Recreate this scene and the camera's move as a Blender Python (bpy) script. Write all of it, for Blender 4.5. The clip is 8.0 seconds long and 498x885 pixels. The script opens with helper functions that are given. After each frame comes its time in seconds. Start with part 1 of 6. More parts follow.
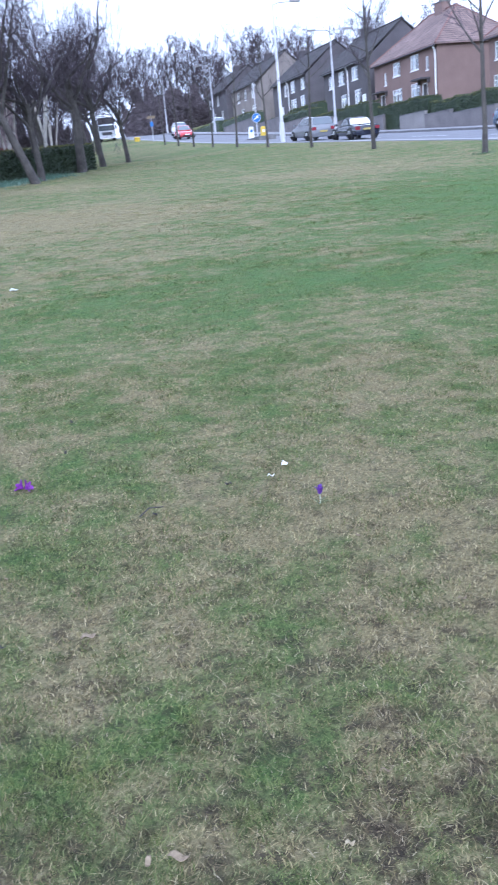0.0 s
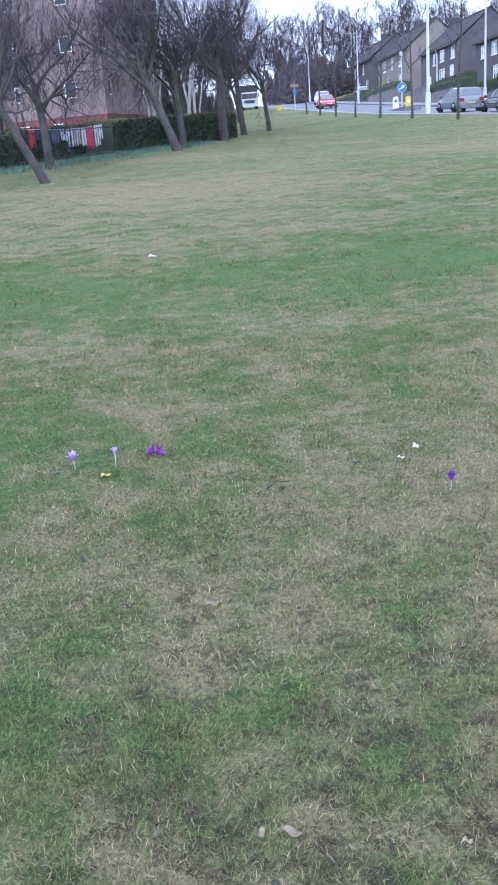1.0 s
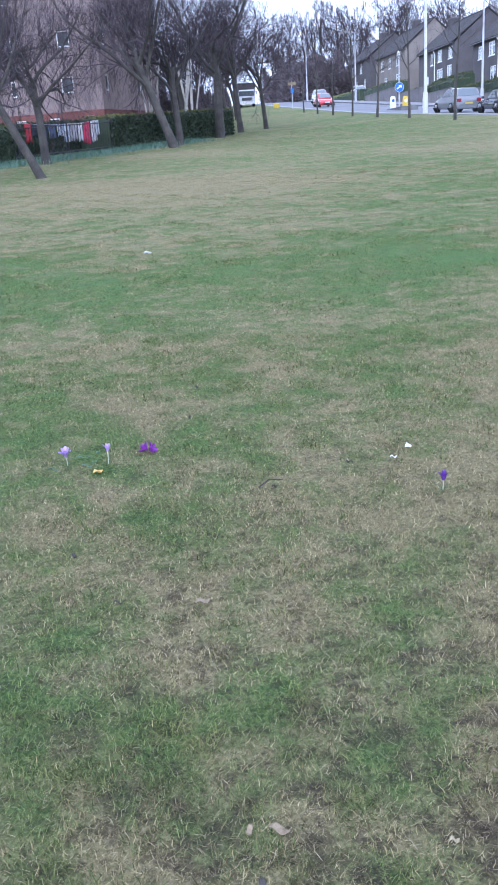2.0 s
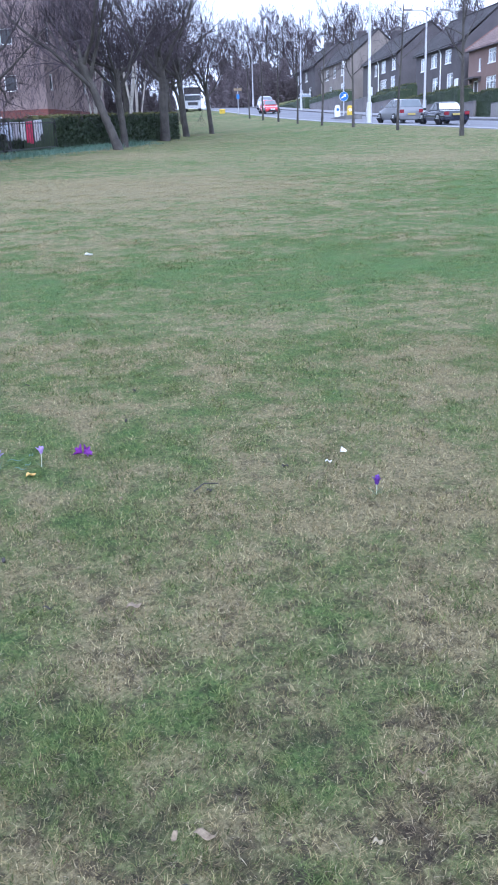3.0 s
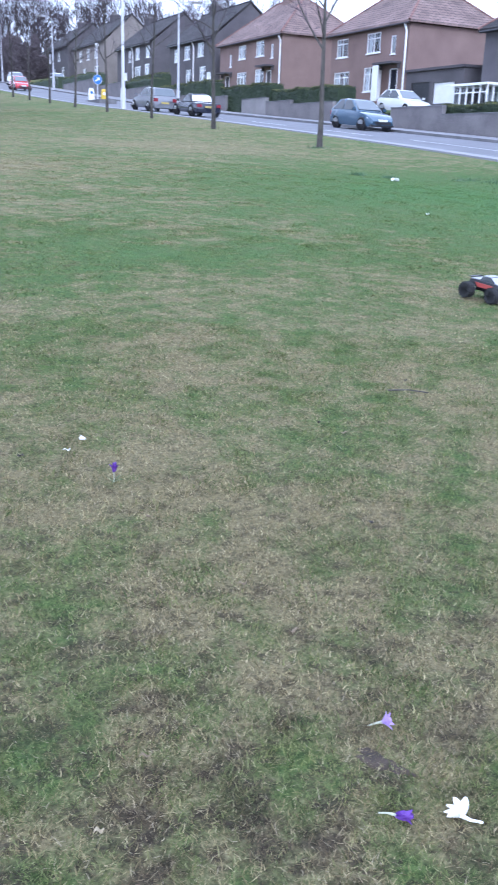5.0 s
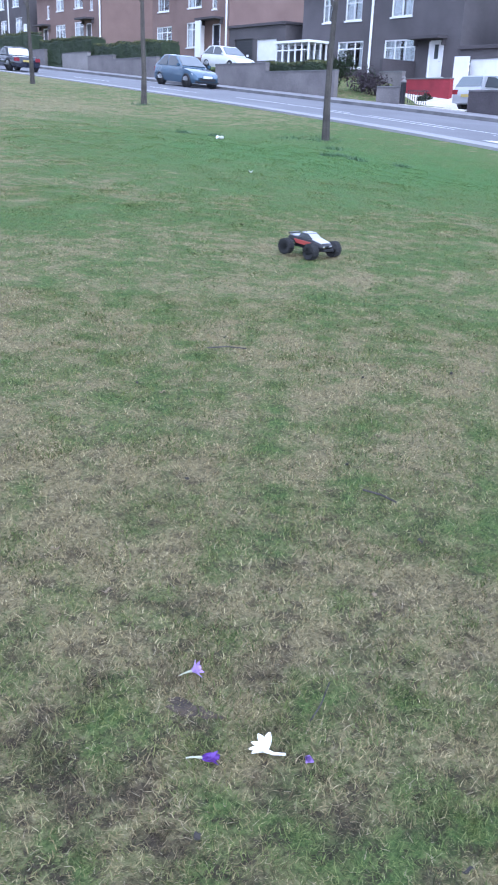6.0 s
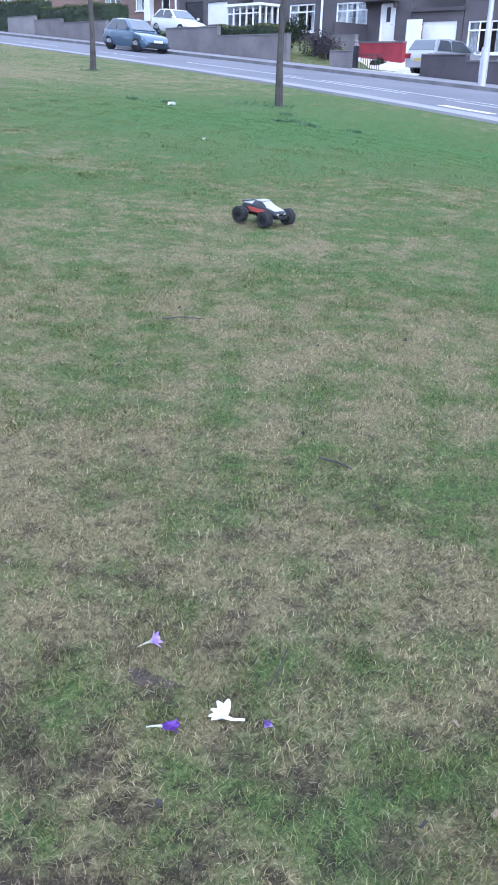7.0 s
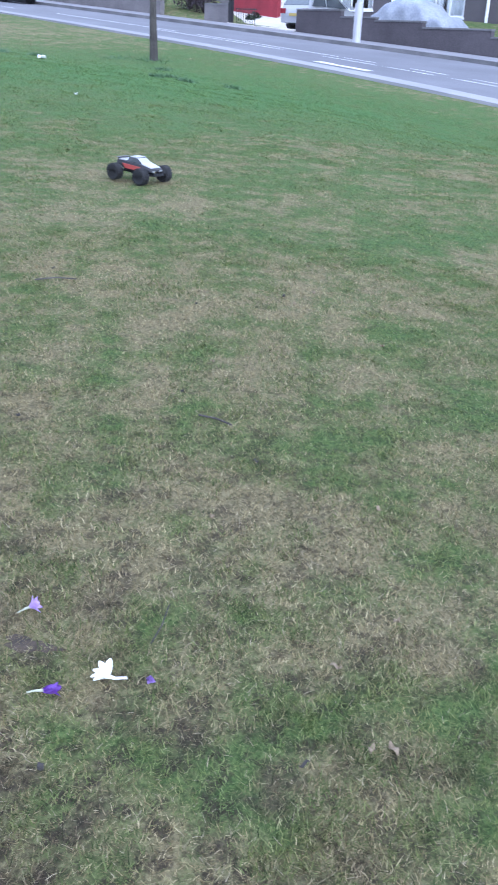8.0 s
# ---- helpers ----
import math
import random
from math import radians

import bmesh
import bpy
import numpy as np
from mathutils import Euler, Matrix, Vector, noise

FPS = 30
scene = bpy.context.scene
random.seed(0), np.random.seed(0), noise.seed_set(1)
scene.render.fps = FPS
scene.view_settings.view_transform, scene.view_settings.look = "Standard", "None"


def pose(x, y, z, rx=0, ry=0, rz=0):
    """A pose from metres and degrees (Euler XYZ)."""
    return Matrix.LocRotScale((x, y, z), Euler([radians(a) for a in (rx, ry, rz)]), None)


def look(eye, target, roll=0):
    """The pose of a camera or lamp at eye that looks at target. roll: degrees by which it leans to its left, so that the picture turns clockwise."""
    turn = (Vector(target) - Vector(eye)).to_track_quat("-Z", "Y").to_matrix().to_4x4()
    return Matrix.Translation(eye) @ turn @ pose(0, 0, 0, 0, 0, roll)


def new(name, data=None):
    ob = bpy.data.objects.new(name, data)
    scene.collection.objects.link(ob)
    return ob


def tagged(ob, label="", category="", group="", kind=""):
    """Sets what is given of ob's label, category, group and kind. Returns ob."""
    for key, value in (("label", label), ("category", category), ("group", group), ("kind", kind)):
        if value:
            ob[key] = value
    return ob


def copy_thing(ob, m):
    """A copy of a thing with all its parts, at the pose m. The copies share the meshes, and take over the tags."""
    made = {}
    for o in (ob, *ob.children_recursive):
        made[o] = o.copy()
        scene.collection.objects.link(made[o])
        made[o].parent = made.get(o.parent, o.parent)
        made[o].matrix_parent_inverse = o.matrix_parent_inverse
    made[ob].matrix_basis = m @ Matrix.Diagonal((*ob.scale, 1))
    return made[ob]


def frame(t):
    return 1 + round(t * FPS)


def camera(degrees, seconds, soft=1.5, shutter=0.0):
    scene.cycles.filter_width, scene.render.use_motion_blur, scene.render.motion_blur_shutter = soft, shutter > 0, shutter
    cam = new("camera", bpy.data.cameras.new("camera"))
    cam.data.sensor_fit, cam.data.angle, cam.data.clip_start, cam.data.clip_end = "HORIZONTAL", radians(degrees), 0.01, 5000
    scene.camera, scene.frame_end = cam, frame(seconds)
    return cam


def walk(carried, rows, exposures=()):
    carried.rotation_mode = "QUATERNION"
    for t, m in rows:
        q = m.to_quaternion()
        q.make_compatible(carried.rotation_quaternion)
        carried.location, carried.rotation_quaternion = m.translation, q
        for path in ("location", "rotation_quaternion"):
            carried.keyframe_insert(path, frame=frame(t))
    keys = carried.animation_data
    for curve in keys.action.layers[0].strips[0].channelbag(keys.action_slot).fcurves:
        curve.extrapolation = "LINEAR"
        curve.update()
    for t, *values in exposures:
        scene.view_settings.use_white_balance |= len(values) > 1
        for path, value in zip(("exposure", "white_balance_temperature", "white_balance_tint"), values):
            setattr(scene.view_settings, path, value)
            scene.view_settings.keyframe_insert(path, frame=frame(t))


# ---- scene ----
cam = camera(31.98, 8.0, soft=1.75, shutter=0.2)
EYE = 1.45
ROWS = [
    (0.0, -0.009, -0.002, -0.004, -15.59, -16.58, 5.43),
    (0.5, -0.036, 0.023, 0.01, -9.55, -17.49, 4.87),
    (1.0, -0.045, 0.027, 0.005, -6.86, -17.64, 4.12),
    (1.2, -0.053, 0.026, 0.004, -6.35, -17.63, 3.85),
    (2.5, -0.027, 0.027, 0.006, -8.47, -17.86, 2.71),
    (3.0, -0.007, 0.026, -0.001, -10.48, -17.65, 1.92),
    (3.5, 0.011, 0.036, -0.003, -12.29, -17.53, 1.19),
    (4.0, 0.003, 0.033, 0.009, -15.16, -17.54, 0.12),
    (4.5, 0.038, 0.023, 0.011, -19.28, -17.61, -0.69),
    (4.8, 0.064, 0.006, 0.025, -22.87, -18.18, -1.2),
    (5.0, 0.091, 0.008, -0.007, -25.64, -18.45, -1.95),
    (5.2, 0.104, -0.042, -0.002, -28.28, -18.81, -2.19),
    (6.3, 0.215, -0.078, -0.016, -37.85, -21.21, -2.03),
    (6.5, 0.216, -0.088, -0.015, -38.44, -21.63, -1.94),
    (7.0, 0.209, -0.082, -0.011, -39.12, -22.43, -1.84),
    (7.5, 0.209, -0.089, -0.013, -41.48, -22.99, -2.26),
    (8.0, 0.245, -0.113, -0.027, -46.55, -24.65, -2.5),
]
walk(cam, [(t, pose(x, y, EYE + z, 90 + pitch, roll, yaw)) for t, x, y, z, yaw, pitch, roll in ROWS],
     exposures=[(0.0, 0.82, 5170, 12), (8.0, 0.82, 5170, 12)])

# ---------------------------------------------------------------- world, sun
SUN_EL, SUN_AZ = 32.0, 200.0
world = bpy.data.worlds.new("sky")
scene.world = world
world.use_nodes = True
wn = world.node_tree.nodes
wl = world.node_tree.links
sky = wn.new("ShaderNodeTexSky")
sky.sky_type = "NISHITA"
sky.sun_disc = False
sky.sun_elevation = radians(SUN_EL)
sky.sun_rotation = radians(SUN_AZ)
sky.air_density, sky.dust_density, sky.ozone_density = 1.0, 4.0, 1.0
cloud = wn.new("ShaderNodeHueSaturation")          # thin overcast
cloud.inputs["Saturation"].default_value = 0.22
wl.new(sky.outputs[0], cloud.inputs["Color"])
veil = wn.new("ShaderNodeMix")
veil.data_type = "RGBA"
veil.inputs[0].default_value = 0.75
veil.inputs[7].default_value = (9.2, 9.6, 11.2, 1)
wl.new(cloud.outputs[0], veil.inputs[6])
wl.new(veil.outputs[2], wn["Background"].inputs[0])
wn["Background"].inputs[1].default_value = 0.15
sun = new("sun", bpy.data.lights.new("sun", "SUN"))
sun.data.energy, sun.data.angle, sun.data.color = 0.8, radians(25), (1.0, 0.97, 0.94)
a, e = radians(SUN_AZ), radians(SUN_EL)
sun.matrix_world = look((0, 0, 60), (-math.sin(a) * math.cos(e) * 10, -math.cos(a) * math.cos(e) * 10, 60 - math.sin(e) * 10))


# ---------------------------------------------------------------- materials
def node_mat(name):
    m = bpy.data.materials.new(name)
    m.use_nodes = True
    nt = m.node_tree
    return m, nt, nt.nodes["Principled BSDF"]


def noise_node(nt, co, scale, detail=4.0, rough=0.55):
    nz = nt.nodes.new("ShaderNodeTexNoise")
    nz.inputs["Scale"].default_value = scale
    nz.inputs["Detail"].default_value = detail
    nz.inputs["Roughness"].default_value = rough
    nt.links.new(co, nz.inputs["Vector"])
    return nz.outputs["Fac"]


def ramp(nt, fac, stops):
    r = nt.nodes.new("ShaderNodeValToRGB")
    while len(r.color_ramp.elements) < len(stops):
        r.color_ramp.elements.new(0.5)
    for el, (p, c) in zip(r.color_ramp.elements, stops):
        el.position, el.color = p, (*c, 1)
    nt.links.new(fac, r.inputs["Fac"])
    return r.outputs["Color"]


def blend(nt, fac, a, b, mode="MIX"):
    mx = nt.nodes.new("ShaderNodeMix")
    mx.data_type, mx.blend_type = "RGBA", mode
    for sock, v in ((mx.inputs[0], fac), (mx.inputs[6], a), (mx.inputs[7], b)):
        if isinstance(v, (int, float)):
            sock.default_value = v
        elif isinstance(v, tuple):
            sock.default_value = (*v, 1)
        else:
            nt.links.new(v, sock)
    return mx.outputs[2]


def math_node(nt, op, a, b):
    n = nt.nodes.new("ShaderNodeMath")
    n.operation = op
    for sock, v in ((n.inputs[0], a), (n.inputs[1], b)):
        if isinstance(v, (int, float)):
            sock.default_value = v
        else:
            nt.links.new(v, sock)
    return n.outputs[0]


def surface(name, c1, c2, scale=3.0, fine=40.0, rough=0.8, bump=0.3, metal=0.0, vary=0.0, grime=0.25, spec=0.5):
    """Two-scale mottled surface: broad stains and fine grain, with relief."""
    m, nt, b = node_mat(name)
    co = nt.nodes.new("ShaderNodeTexCoord").outputs["Object"]
    big = noise_node(nt, co, scale, 5)
    small = noise_node(nt, co, fine, 3)
    col = ramp(nt, big, [(0.3, c1), (0.7, c2)])
    g = ramp(nt, small, [(0.25, (1 - grime,) * 3), (0.75, (1 + grime * 0.6,) * 3)])
    col = blend(nt, 1.0, col, g, "MULTIPLY")
    if vary:
        rnd = nt.nodes.new("ShaderNodeObjectInfo").outputs["Random"]
        v = ramp(nt, rnd, [(0.0, (1 - vary,) * 3), (1.0, (1 + vary,) * 3)])
        col = blend(nt, 1.0, col, v, "MULTIPLY")
    nt.links.new(col, b.inputs["Base Color"])
    b.inputs["Roughness"].default_value = rough
    b.inputs["Metallic"].default_value = metal
    b.inputs["Specular IOR Level"].default_value = spec
    if bump:
        bp = nt.nodes.new("ShaderNodeBump")
        bp.inputs["Strength"].default_value = bump
        bp.inputs["Distance"].default_value = 0.02
        nt.links.new(small, bp.inputs["Height"])
        nt.links.new(bp.outputs["Normal"], b.inputs["Normal"])
    return m


def lawn_patches(nt, co):
    """Where the sward is straw-coloured (high) or green (low), where it is mossy, and where brown thatch shows."""
    a = noise_node(nt, co, 1.1, 4, 0.6)
    b_ = noise_node(nt, co, 4.6, 4, 0.6)
    c = noise_node(nt, co, 0.12, 3, 0.5)
    s_ = math_node(nt, "ADD", math_node(nt, "MULTIPLY", a, 0.42), math_node(nt, "MULTIPLY", b_, 0.58))
    s_ = math_node(nt, "ADD", s_, math_node(nt, "MULTIPLY", math_node(nt, "SUBTRACT", c, 0.5), 0.30))

    def area(wx, wy, sx_, sy_):
        mp = nt.nodes.new("ShaderNodeMapping")
        mp.vector_type = "POINT"
        mp.inputs["Location"].default_value = (-wx / sx_, -wy / sy_, 0)
        mp.inputs["Scale"].default_value = (1 / sx_, 1 / sy_, 0)
        nt.links.new(co, mp.inputs["Vector"])
        gr = nt.nodes.new("ShaderNodeTexGradient")
        gr.gradient_type = "QUADRATIC_SPHERE"
        nt.links.new(mp.outputs[0], gr.inputs["Vector"])
        return gr.outputs["Fac"]

    # drier and lusher areas of the lawn: (x, y, size across, size along, amount)
    for wx, wy, sx_, sy_, amt in ((1.2, 2.2, 4.2, 3.4, 0.09), (3.6, 2.6, 2.4, 2.0, 0.09), (0.5, 18.5, 8.5, 6.5, 0.30), (9.0, 26.0, 7.0, 5.0, 0.10), (2.0, 33.0, 6.0, 7.0, 0.16), (4.2, 6.3, 2.2, 0.9, 0.05), (13.0, 13.0, 11.0, 14.0, -0.46), (3.2, 8.4, 7.5, 3.8, -0.15), (-2.5, 8.0, 4.0, 4.0, -0.10), (0.8, 3.4, 1.0, 0.8, 0.10), (1.7, 1.2, 1.8, 1.2, 0.07)):
        s_ = math_node(nt, "ADD", s_, math_node(nt, "MULTIPLY", area(wx, wy, sx_, sy_), amt))
    # brown thatch and bare earth; the extra near the viewer paints the sward's shade
    wear_shade = area(0.6, 0.9, 4.6, 4.6)
    d_ = math_node(nt, "ADD", noise_node(nt, co, 7.5, 6, 0.7), math_node(nt, "MULTIPLY", wear_shade, 0.14))
    th_ = nt.nodes.new("ShaderNodeMapRange")
    th_.inputs[1].default_value, th_.inputs[2].default_value = 0.58, 0.74
    nt.links.new(d_, th_.inputs[0])
    moss = nt.nodes.new("ShaderNodeMapRange")
    moss.inputs[1].default_value, moss.inputs[2].default_value = 0.46, 0.66
    nt.links.new(noise_node(nt, co, 5.2, 5, 0.6), moss.inputs[0])
    lush = nt.nodes.new("ShaderNodeMapRange")
    lush.inputs[1].default_value, lush.inputs[2].default_value = 0.47, 0.19
    nt.links.new(s_, lush.inputs[0])
    return s_, moss.outputs[0], lush.outputs[0], th_.outputs[0], math_node(nt, "ADD", math_node(nt, "MULTIPLY", wear_shade, 0.75), 0.22)


def make_soil():
    m, nt, b = node_mat("turf")
    co = nt.nodes.new("ShaderNodeTexCoord").outputs["Object"]
    s_, moss, lush, thatch, wear_shade = lawn_patches(nt, co)
    fine = noise_node(nt, co, 70, 5, 0.75)
    mid = noise_node(nt, co, 19, 4, 0.6)
    green = ramp(nt, fine, [(0.30, (0.034, 0.056, 0.020)), (0.5, (0.098, 0.136, 0.046)), (0.70, (0.180, 0.228, 0.078))])
    green = blend(nt, lush, green, ramp(nt, fine, [(0.30, (0.026, 0.066, 0.020)), (0.5, (0.072, 0.150, 0.044)), (0.70, (0.130, 0.235, 0.072))]))
    straw = ramp(nt, fine, [(0.30, (0.082, 0.070, 0.038)), (0.5, (0.215, 0.188, 0.102)), (0.70, (0.36, 0.315, 0.18))])
    k = nt.nodes.new("ShaderNodeMapRange")
    k.inputs[1].default_value, k.inputs[2].default_value = 0.43, 0.60
    nt.links.new(math_node(nt, "ADD", s_, math_node(nt, "MULTIPLY", math_node(nt, "SUBTRACT", mid, 0.5), 0.22)), k.inputs[0])
    col = blend(nt, k.outputs[0], green, straw)
    # bare earth in small gaps, stronger nearby as painted shade between blades
    gap = nt.nodes.new("ShaderNodeMapRange")
    gap.inputs[1].default_value, gap.inputs[2].default_value = 0.50, 0.60
    nt.links.new(noise_node(nt, co, 14, 6, 0.7), gap.inputs[0])
    earth = ramp(nt, fine, [(0.3, (0.020, 0.016, 0.013)), (0.7, (0.080, 0.062, 0.047))])
    col = blend(nt, math_node(nt, "MULTIPLY", gap.outputs[0], wear_shade), col, earth)
    col = blend(nt, math_node(nt, "MULTIPLY", thatch, wear_shade), col, earth)
    nt.links.new(col, b.inputs["Base Color"])
    b.inputs["Roughness"].default_value = 0.95
    b.inputs["Specular IOR Level"].default_value = 0.15
    bp = nt.nodes.new("ShaderNodeBump")
    bp.inputs["Strength"].default_value, bp.inputs["Distance"].default_value = 0.8, 0.03
    nt.links.new(math_node(nt, "ADD", fine, math_node(nt, "MULTIPLY", mid, 1.2)), bp.inputs["Height"])
    nt.links.new(bp.outputs["Normal"], b.inputs["Normal"])
    return m


def make_blade(name, bias, deep=1.0):
    m, nt, b = node_mat(name)
    co = nt.nodes.new("ShaderNodeTexCoord").outputs["Object"]
    s_, moss, lush, thatch, wear_shade = lawn_patches(nt, co)
    rnd = nt.nodes.new("ShaderNodeNewGeometry").outputs["Random Per Island"]
    shades = [(0.0, (0.036, 0.060, 0.020)), (0.45, (0.110, 0.150, 0.048)), (0.8, (0.192, 0.238, 0.076)), (1.0, (0.28, 0.33, 0.13))]
    green = ramp(nt, rnd, [(p_, tuple(c_ * deep for c_ in col_)) for p_, col_ in shades])
    yellow = ramp(nt, rnd, [(0.0, (0.062, 0.072, 0.022)), (0.45, (0.172, 0.188, 0.060)), (0.8, (0.268, 0.275, 0.096)), (1.0, (0.36, 0.365, 0.16))])
    green = blend(nt, math_node(nt, "MULTIPLY", moss, 0.75 * deep), green, yellow)
    thick = ramp(nt, rnd, [(0.0, (0.028, 0.060, 0.018)), (0.45, (0.093, 0.163, 0.047)), (0.8, (0.165, 0.256, 0.077)), (1.0, (0.25, 0.345, 0.13))])
    green = blend(nt, lush, green, thick)
    straw = ramp(nt, rnd, [(0.0, (0.060, 0.047, 0.024)), (0.3, (0.205, 0.166, 0.082)), (0.8, (0.395, 0.328, 0.172)), (1.0, (0.58, 0.50, 0.30))])
    brown = ramp(nt, rnd, [(0.0, (0.030, 0.022, 0.015)), (0.5, (0.115, 0.085, 0.056)), (0.85, (0.20, 0.152, 0.10)), (1.0, (0.34, 0.28, 0.19))])
    wob = math_node(nt, "FRACT", math_node(nt, "MULTIPLY", rnd, 37.7), 0.0)
    k = nt.nodes.new("ShaderNodeMapRange")
    k.inputs[1].default_value, k.inputs[2].default_value = 0.47 + bias, 0.54 + bias
    nt.links.new(math_node(nt, "ADD", s_, math_node(nt, "MULTIPLY", math_node(nt, "SUBTRACT", wob, 0.5), 0.17)), k.inputs[0])
    col = blend(nt, k.outputs[0], green, straw)
    # nearby blades are browned more, shade put into their colour
    col = blend(nt, math_node(nt, "MULTIPLY", thatch, wear_shade), col, brown)
    nt.links.new(col, b.inputs["Base Color"])
    b.inputs["Roughness"].default_value = 0.7
    b.inputs["Specular IOR Level"].default_value = 0.15
    # thin leaves let light through
    tl = nt.nodes.new("ShaderNodeBsdfTranslucent")
    nt.links.new(col, tl.inputs["Color"])
    mx = nt.nodes.new("ShaderNodeMixShader")
    mx.inputs[0].default_value = 0.3
    nt.links.new(b.outputs[0], mx.inputs[1])
    nt.links.new(tl.outputs[0], mx.inputs[2])
    nt.links.new(mx.outputs[0], nt.nodes["Material Output"].inputs["Surface"])
    return m


def make_glass():
    m, nt, b = node_mat("window_glass")
    b.inputs["Base Color"].default_value = (0.85, 0.9, 0.92, 1)
    b.inputs["Roughness"].default_value = 0.03
    b.inputs["Transmission Weight"].default_value = 1.0
    b.inputs["IOR"].default_value = 1.45
    return m


def make_courses(name, c1, c2, mortar, width, height, bump=0.4, rough=0.85):
    """Coursed material (roof tiles, far brickwork) with its joints in relief."""
    m, nt, b = node_mat(name)
    geo = nt.nodes.new("ShaderNodeTexCoord").outputs["Object"]
    sep = nt.nodes.new("ShaderNodeSeparateXYZ")
    nt.links.new(geo, sep.inputs[0])
    com = nt.nodes.new("ShaderNodeCombineXYZ")
    nt.links.new(math_node(nt, "ADD", sep.outputs[0], sep.outputs[1]), com.inputs[0])
    nt.links.new(sep.outputs[2], com.inputs[1])
    br = nt.nodes.new("ShaderNodeTexBrick")
    br.inputs["Scale"].default_value = 1.0
    br.inputs["Brick Width"].default_value, br.inputs["Row Height"].default_value = width, height
    br.inputs["Mortar Size"].default_value = height * 0.07
    br.inputs["Color1"].default_value, br.inputs["Color2"].default_value, br.inputs["Mortar"].default_value = (*c1, 1), (*c2, 1), (*mortar, 1)
    nt.links.new(com.outputs[0], br.inputs["Vector"])
    st = ramp(nt, noise_node(nt, geo, 0.7, 6), [(0.3, (0.7, 0.7, 0.7)), (0.7, (1.2, 1.2, 1.2))])
    nt.links.new(blend(nt, 1.0, br.outputs["Color"], st, "MULTIPLY"), b.inputs["Base Color"])
    b.inputs["Specular IOR Level"].default_value = 0.2
    b.inputs["Roughness"].default_value = rough
    bp = nt.nodes.new("ShaderNodeBump")
    bp.inputs["Strength"].default_value, bp.inputs["Distance"].default_value, bp.invert = bump, 0.03, True
    nt.links.new(br.outputs["Fac"], bp.inputs["Height"])
    nt.links.new(bp.outputs["Normal"], b.inputs["Normal"])
    return m


def paint(name, color, rough=0.3, metal=0.0, coat=0.0):
    m = surface(name, tuple(c * 0.92 for c in color), color, 2.0, 30, rough, 0.0, metal, 0, 0.06)
    m.node_tree.nodes["Principled BSDF"].inputs["Coat Weight"].default_value = coat
    return m


M_SOIL = make_soil()
M_BLADE = make_blade("grass_blade", 0.0)
M_TUFT = make_blade("grass_tuft", 0.20, 0.75)
M_STRAW = surface("dry_stalk", (0.33, 0.27, 0.17), (0.50, 0.43, 0.29), 30, 200, 0.7, 0)
M_MUD = surface("mud", (0.035, 0.025, 0.018), (0.095, 0.068, 0.048), 30, 160, 0.75, 0.6)
M_ROAD = surface("asphalt", (0.115, 0.115, 0.13), (0.165, 0.165, 0.185), 0.35, 60, 0.75, 0.15, grime=0.15)
M_PAVE = surface("pavement", (0.17, 0.165, 0.18), (0.24, 0.235, 0.25), 0.5, 40, 0.85, 0.15, grime=0.15)
M_PATH = surface("pale_path", (0.23, 0.23, 0.25), (0.30, 0.295, 0.315), 0.5, 40, 0.85, 0.15, grime=0.15)
M_KERB = surface("kerb_stone", (0.10, 0.10, 0.105), (0.19, 0.185, 0.19), 1.2, 30, 0.85, 0.3)
M_LINE = surface("road_paint", (0.55, 0.55, 0.56), (0.75, 0.75, 0.76), 3, 50, 0.7, 0.1)
M_HARL = surface("brown_harling", (0.175, 0.118, 0.105), (0.23, 0.158, 0.142), 0.5, 25, 0.95, 0.5)
M_HARL_DARK = surface("grey_harling", (0.075, 0.068, 0.075), (0.11, 0.10, 0.108), 0.5, 25, 0.95, 0.5)
M_HARL_BEIGE = surface("beige_harling", (0.17, 0.148, 0.138), (0.23, 0.20, 0.185), 0.5, 25, 0.95, 0.5)
M_HARL_PINK = surface("pinkish_harling", (0.20, 0.15, 0.15), (0.26, 0.20, 0.195), 0.3, 18, 0.95, 0.5)
M_BRICK = make_courses("red_brick", (0.20, 0.072, 0.065), (0.155, 0.055, 0.05), (0.16, 0.13, 0.125), 0.22, 0.075)
M_TILE = make_courses("brown_roof_tile", (0.235, 0.165, 0.15), (0.18, 0.13, 0.12), (0.06, 0.05, 0.05), 0.32, 0.2)
M_TILE_RED = make_courses("ridge_tile", (0.26, 0.15, 0.13), (0.21, 0.12, 0.11), (0.08, 0.05, 0.05), 0.32, 0.2)
M_SLATE = make_courses("dark_roof_slate", (0.062, 0.056, 0.058), (0.045, 0.041, 0.043), (0.02, 0.02, 0.022), 0.32, 0.2)
M_WHITE = surface("white_paint", (0.70, 0.70, 0.72), (0.80, 0.80, 0.81), 1.5, 30, 0.5, 0.05, grime=0.06)
M_NET = surface("net_curtain", (0.50, 0.50, 0.53), (0.72, 0.72, 0.75), 4, 30, 0.9, 0, grime=0.1)
M_ROOM = surface("dim_room", (0.10, 0.09, 0.09), (0.16, 0.15, 0.14), 1, 10, 0.9, 0)
M_BLACK = surface("black_paint", (0.012, 0.012, 0.016), (0.025, 0.025, 0.03), 2, 30, 0.4, 0.05)
M_STONE = surface("grey_block_wall", (0.13, 0.12, 0.125), (0.20, 0.185, 0.185), 0.8, 22, 0.9, 0.6)
M_STONE_DARK = surface("dark_rendered_wall", (0.055, 0.048, 0.055), (0.09, 0.08, 0.088), 0.6, 22, 0.9, 0.6)
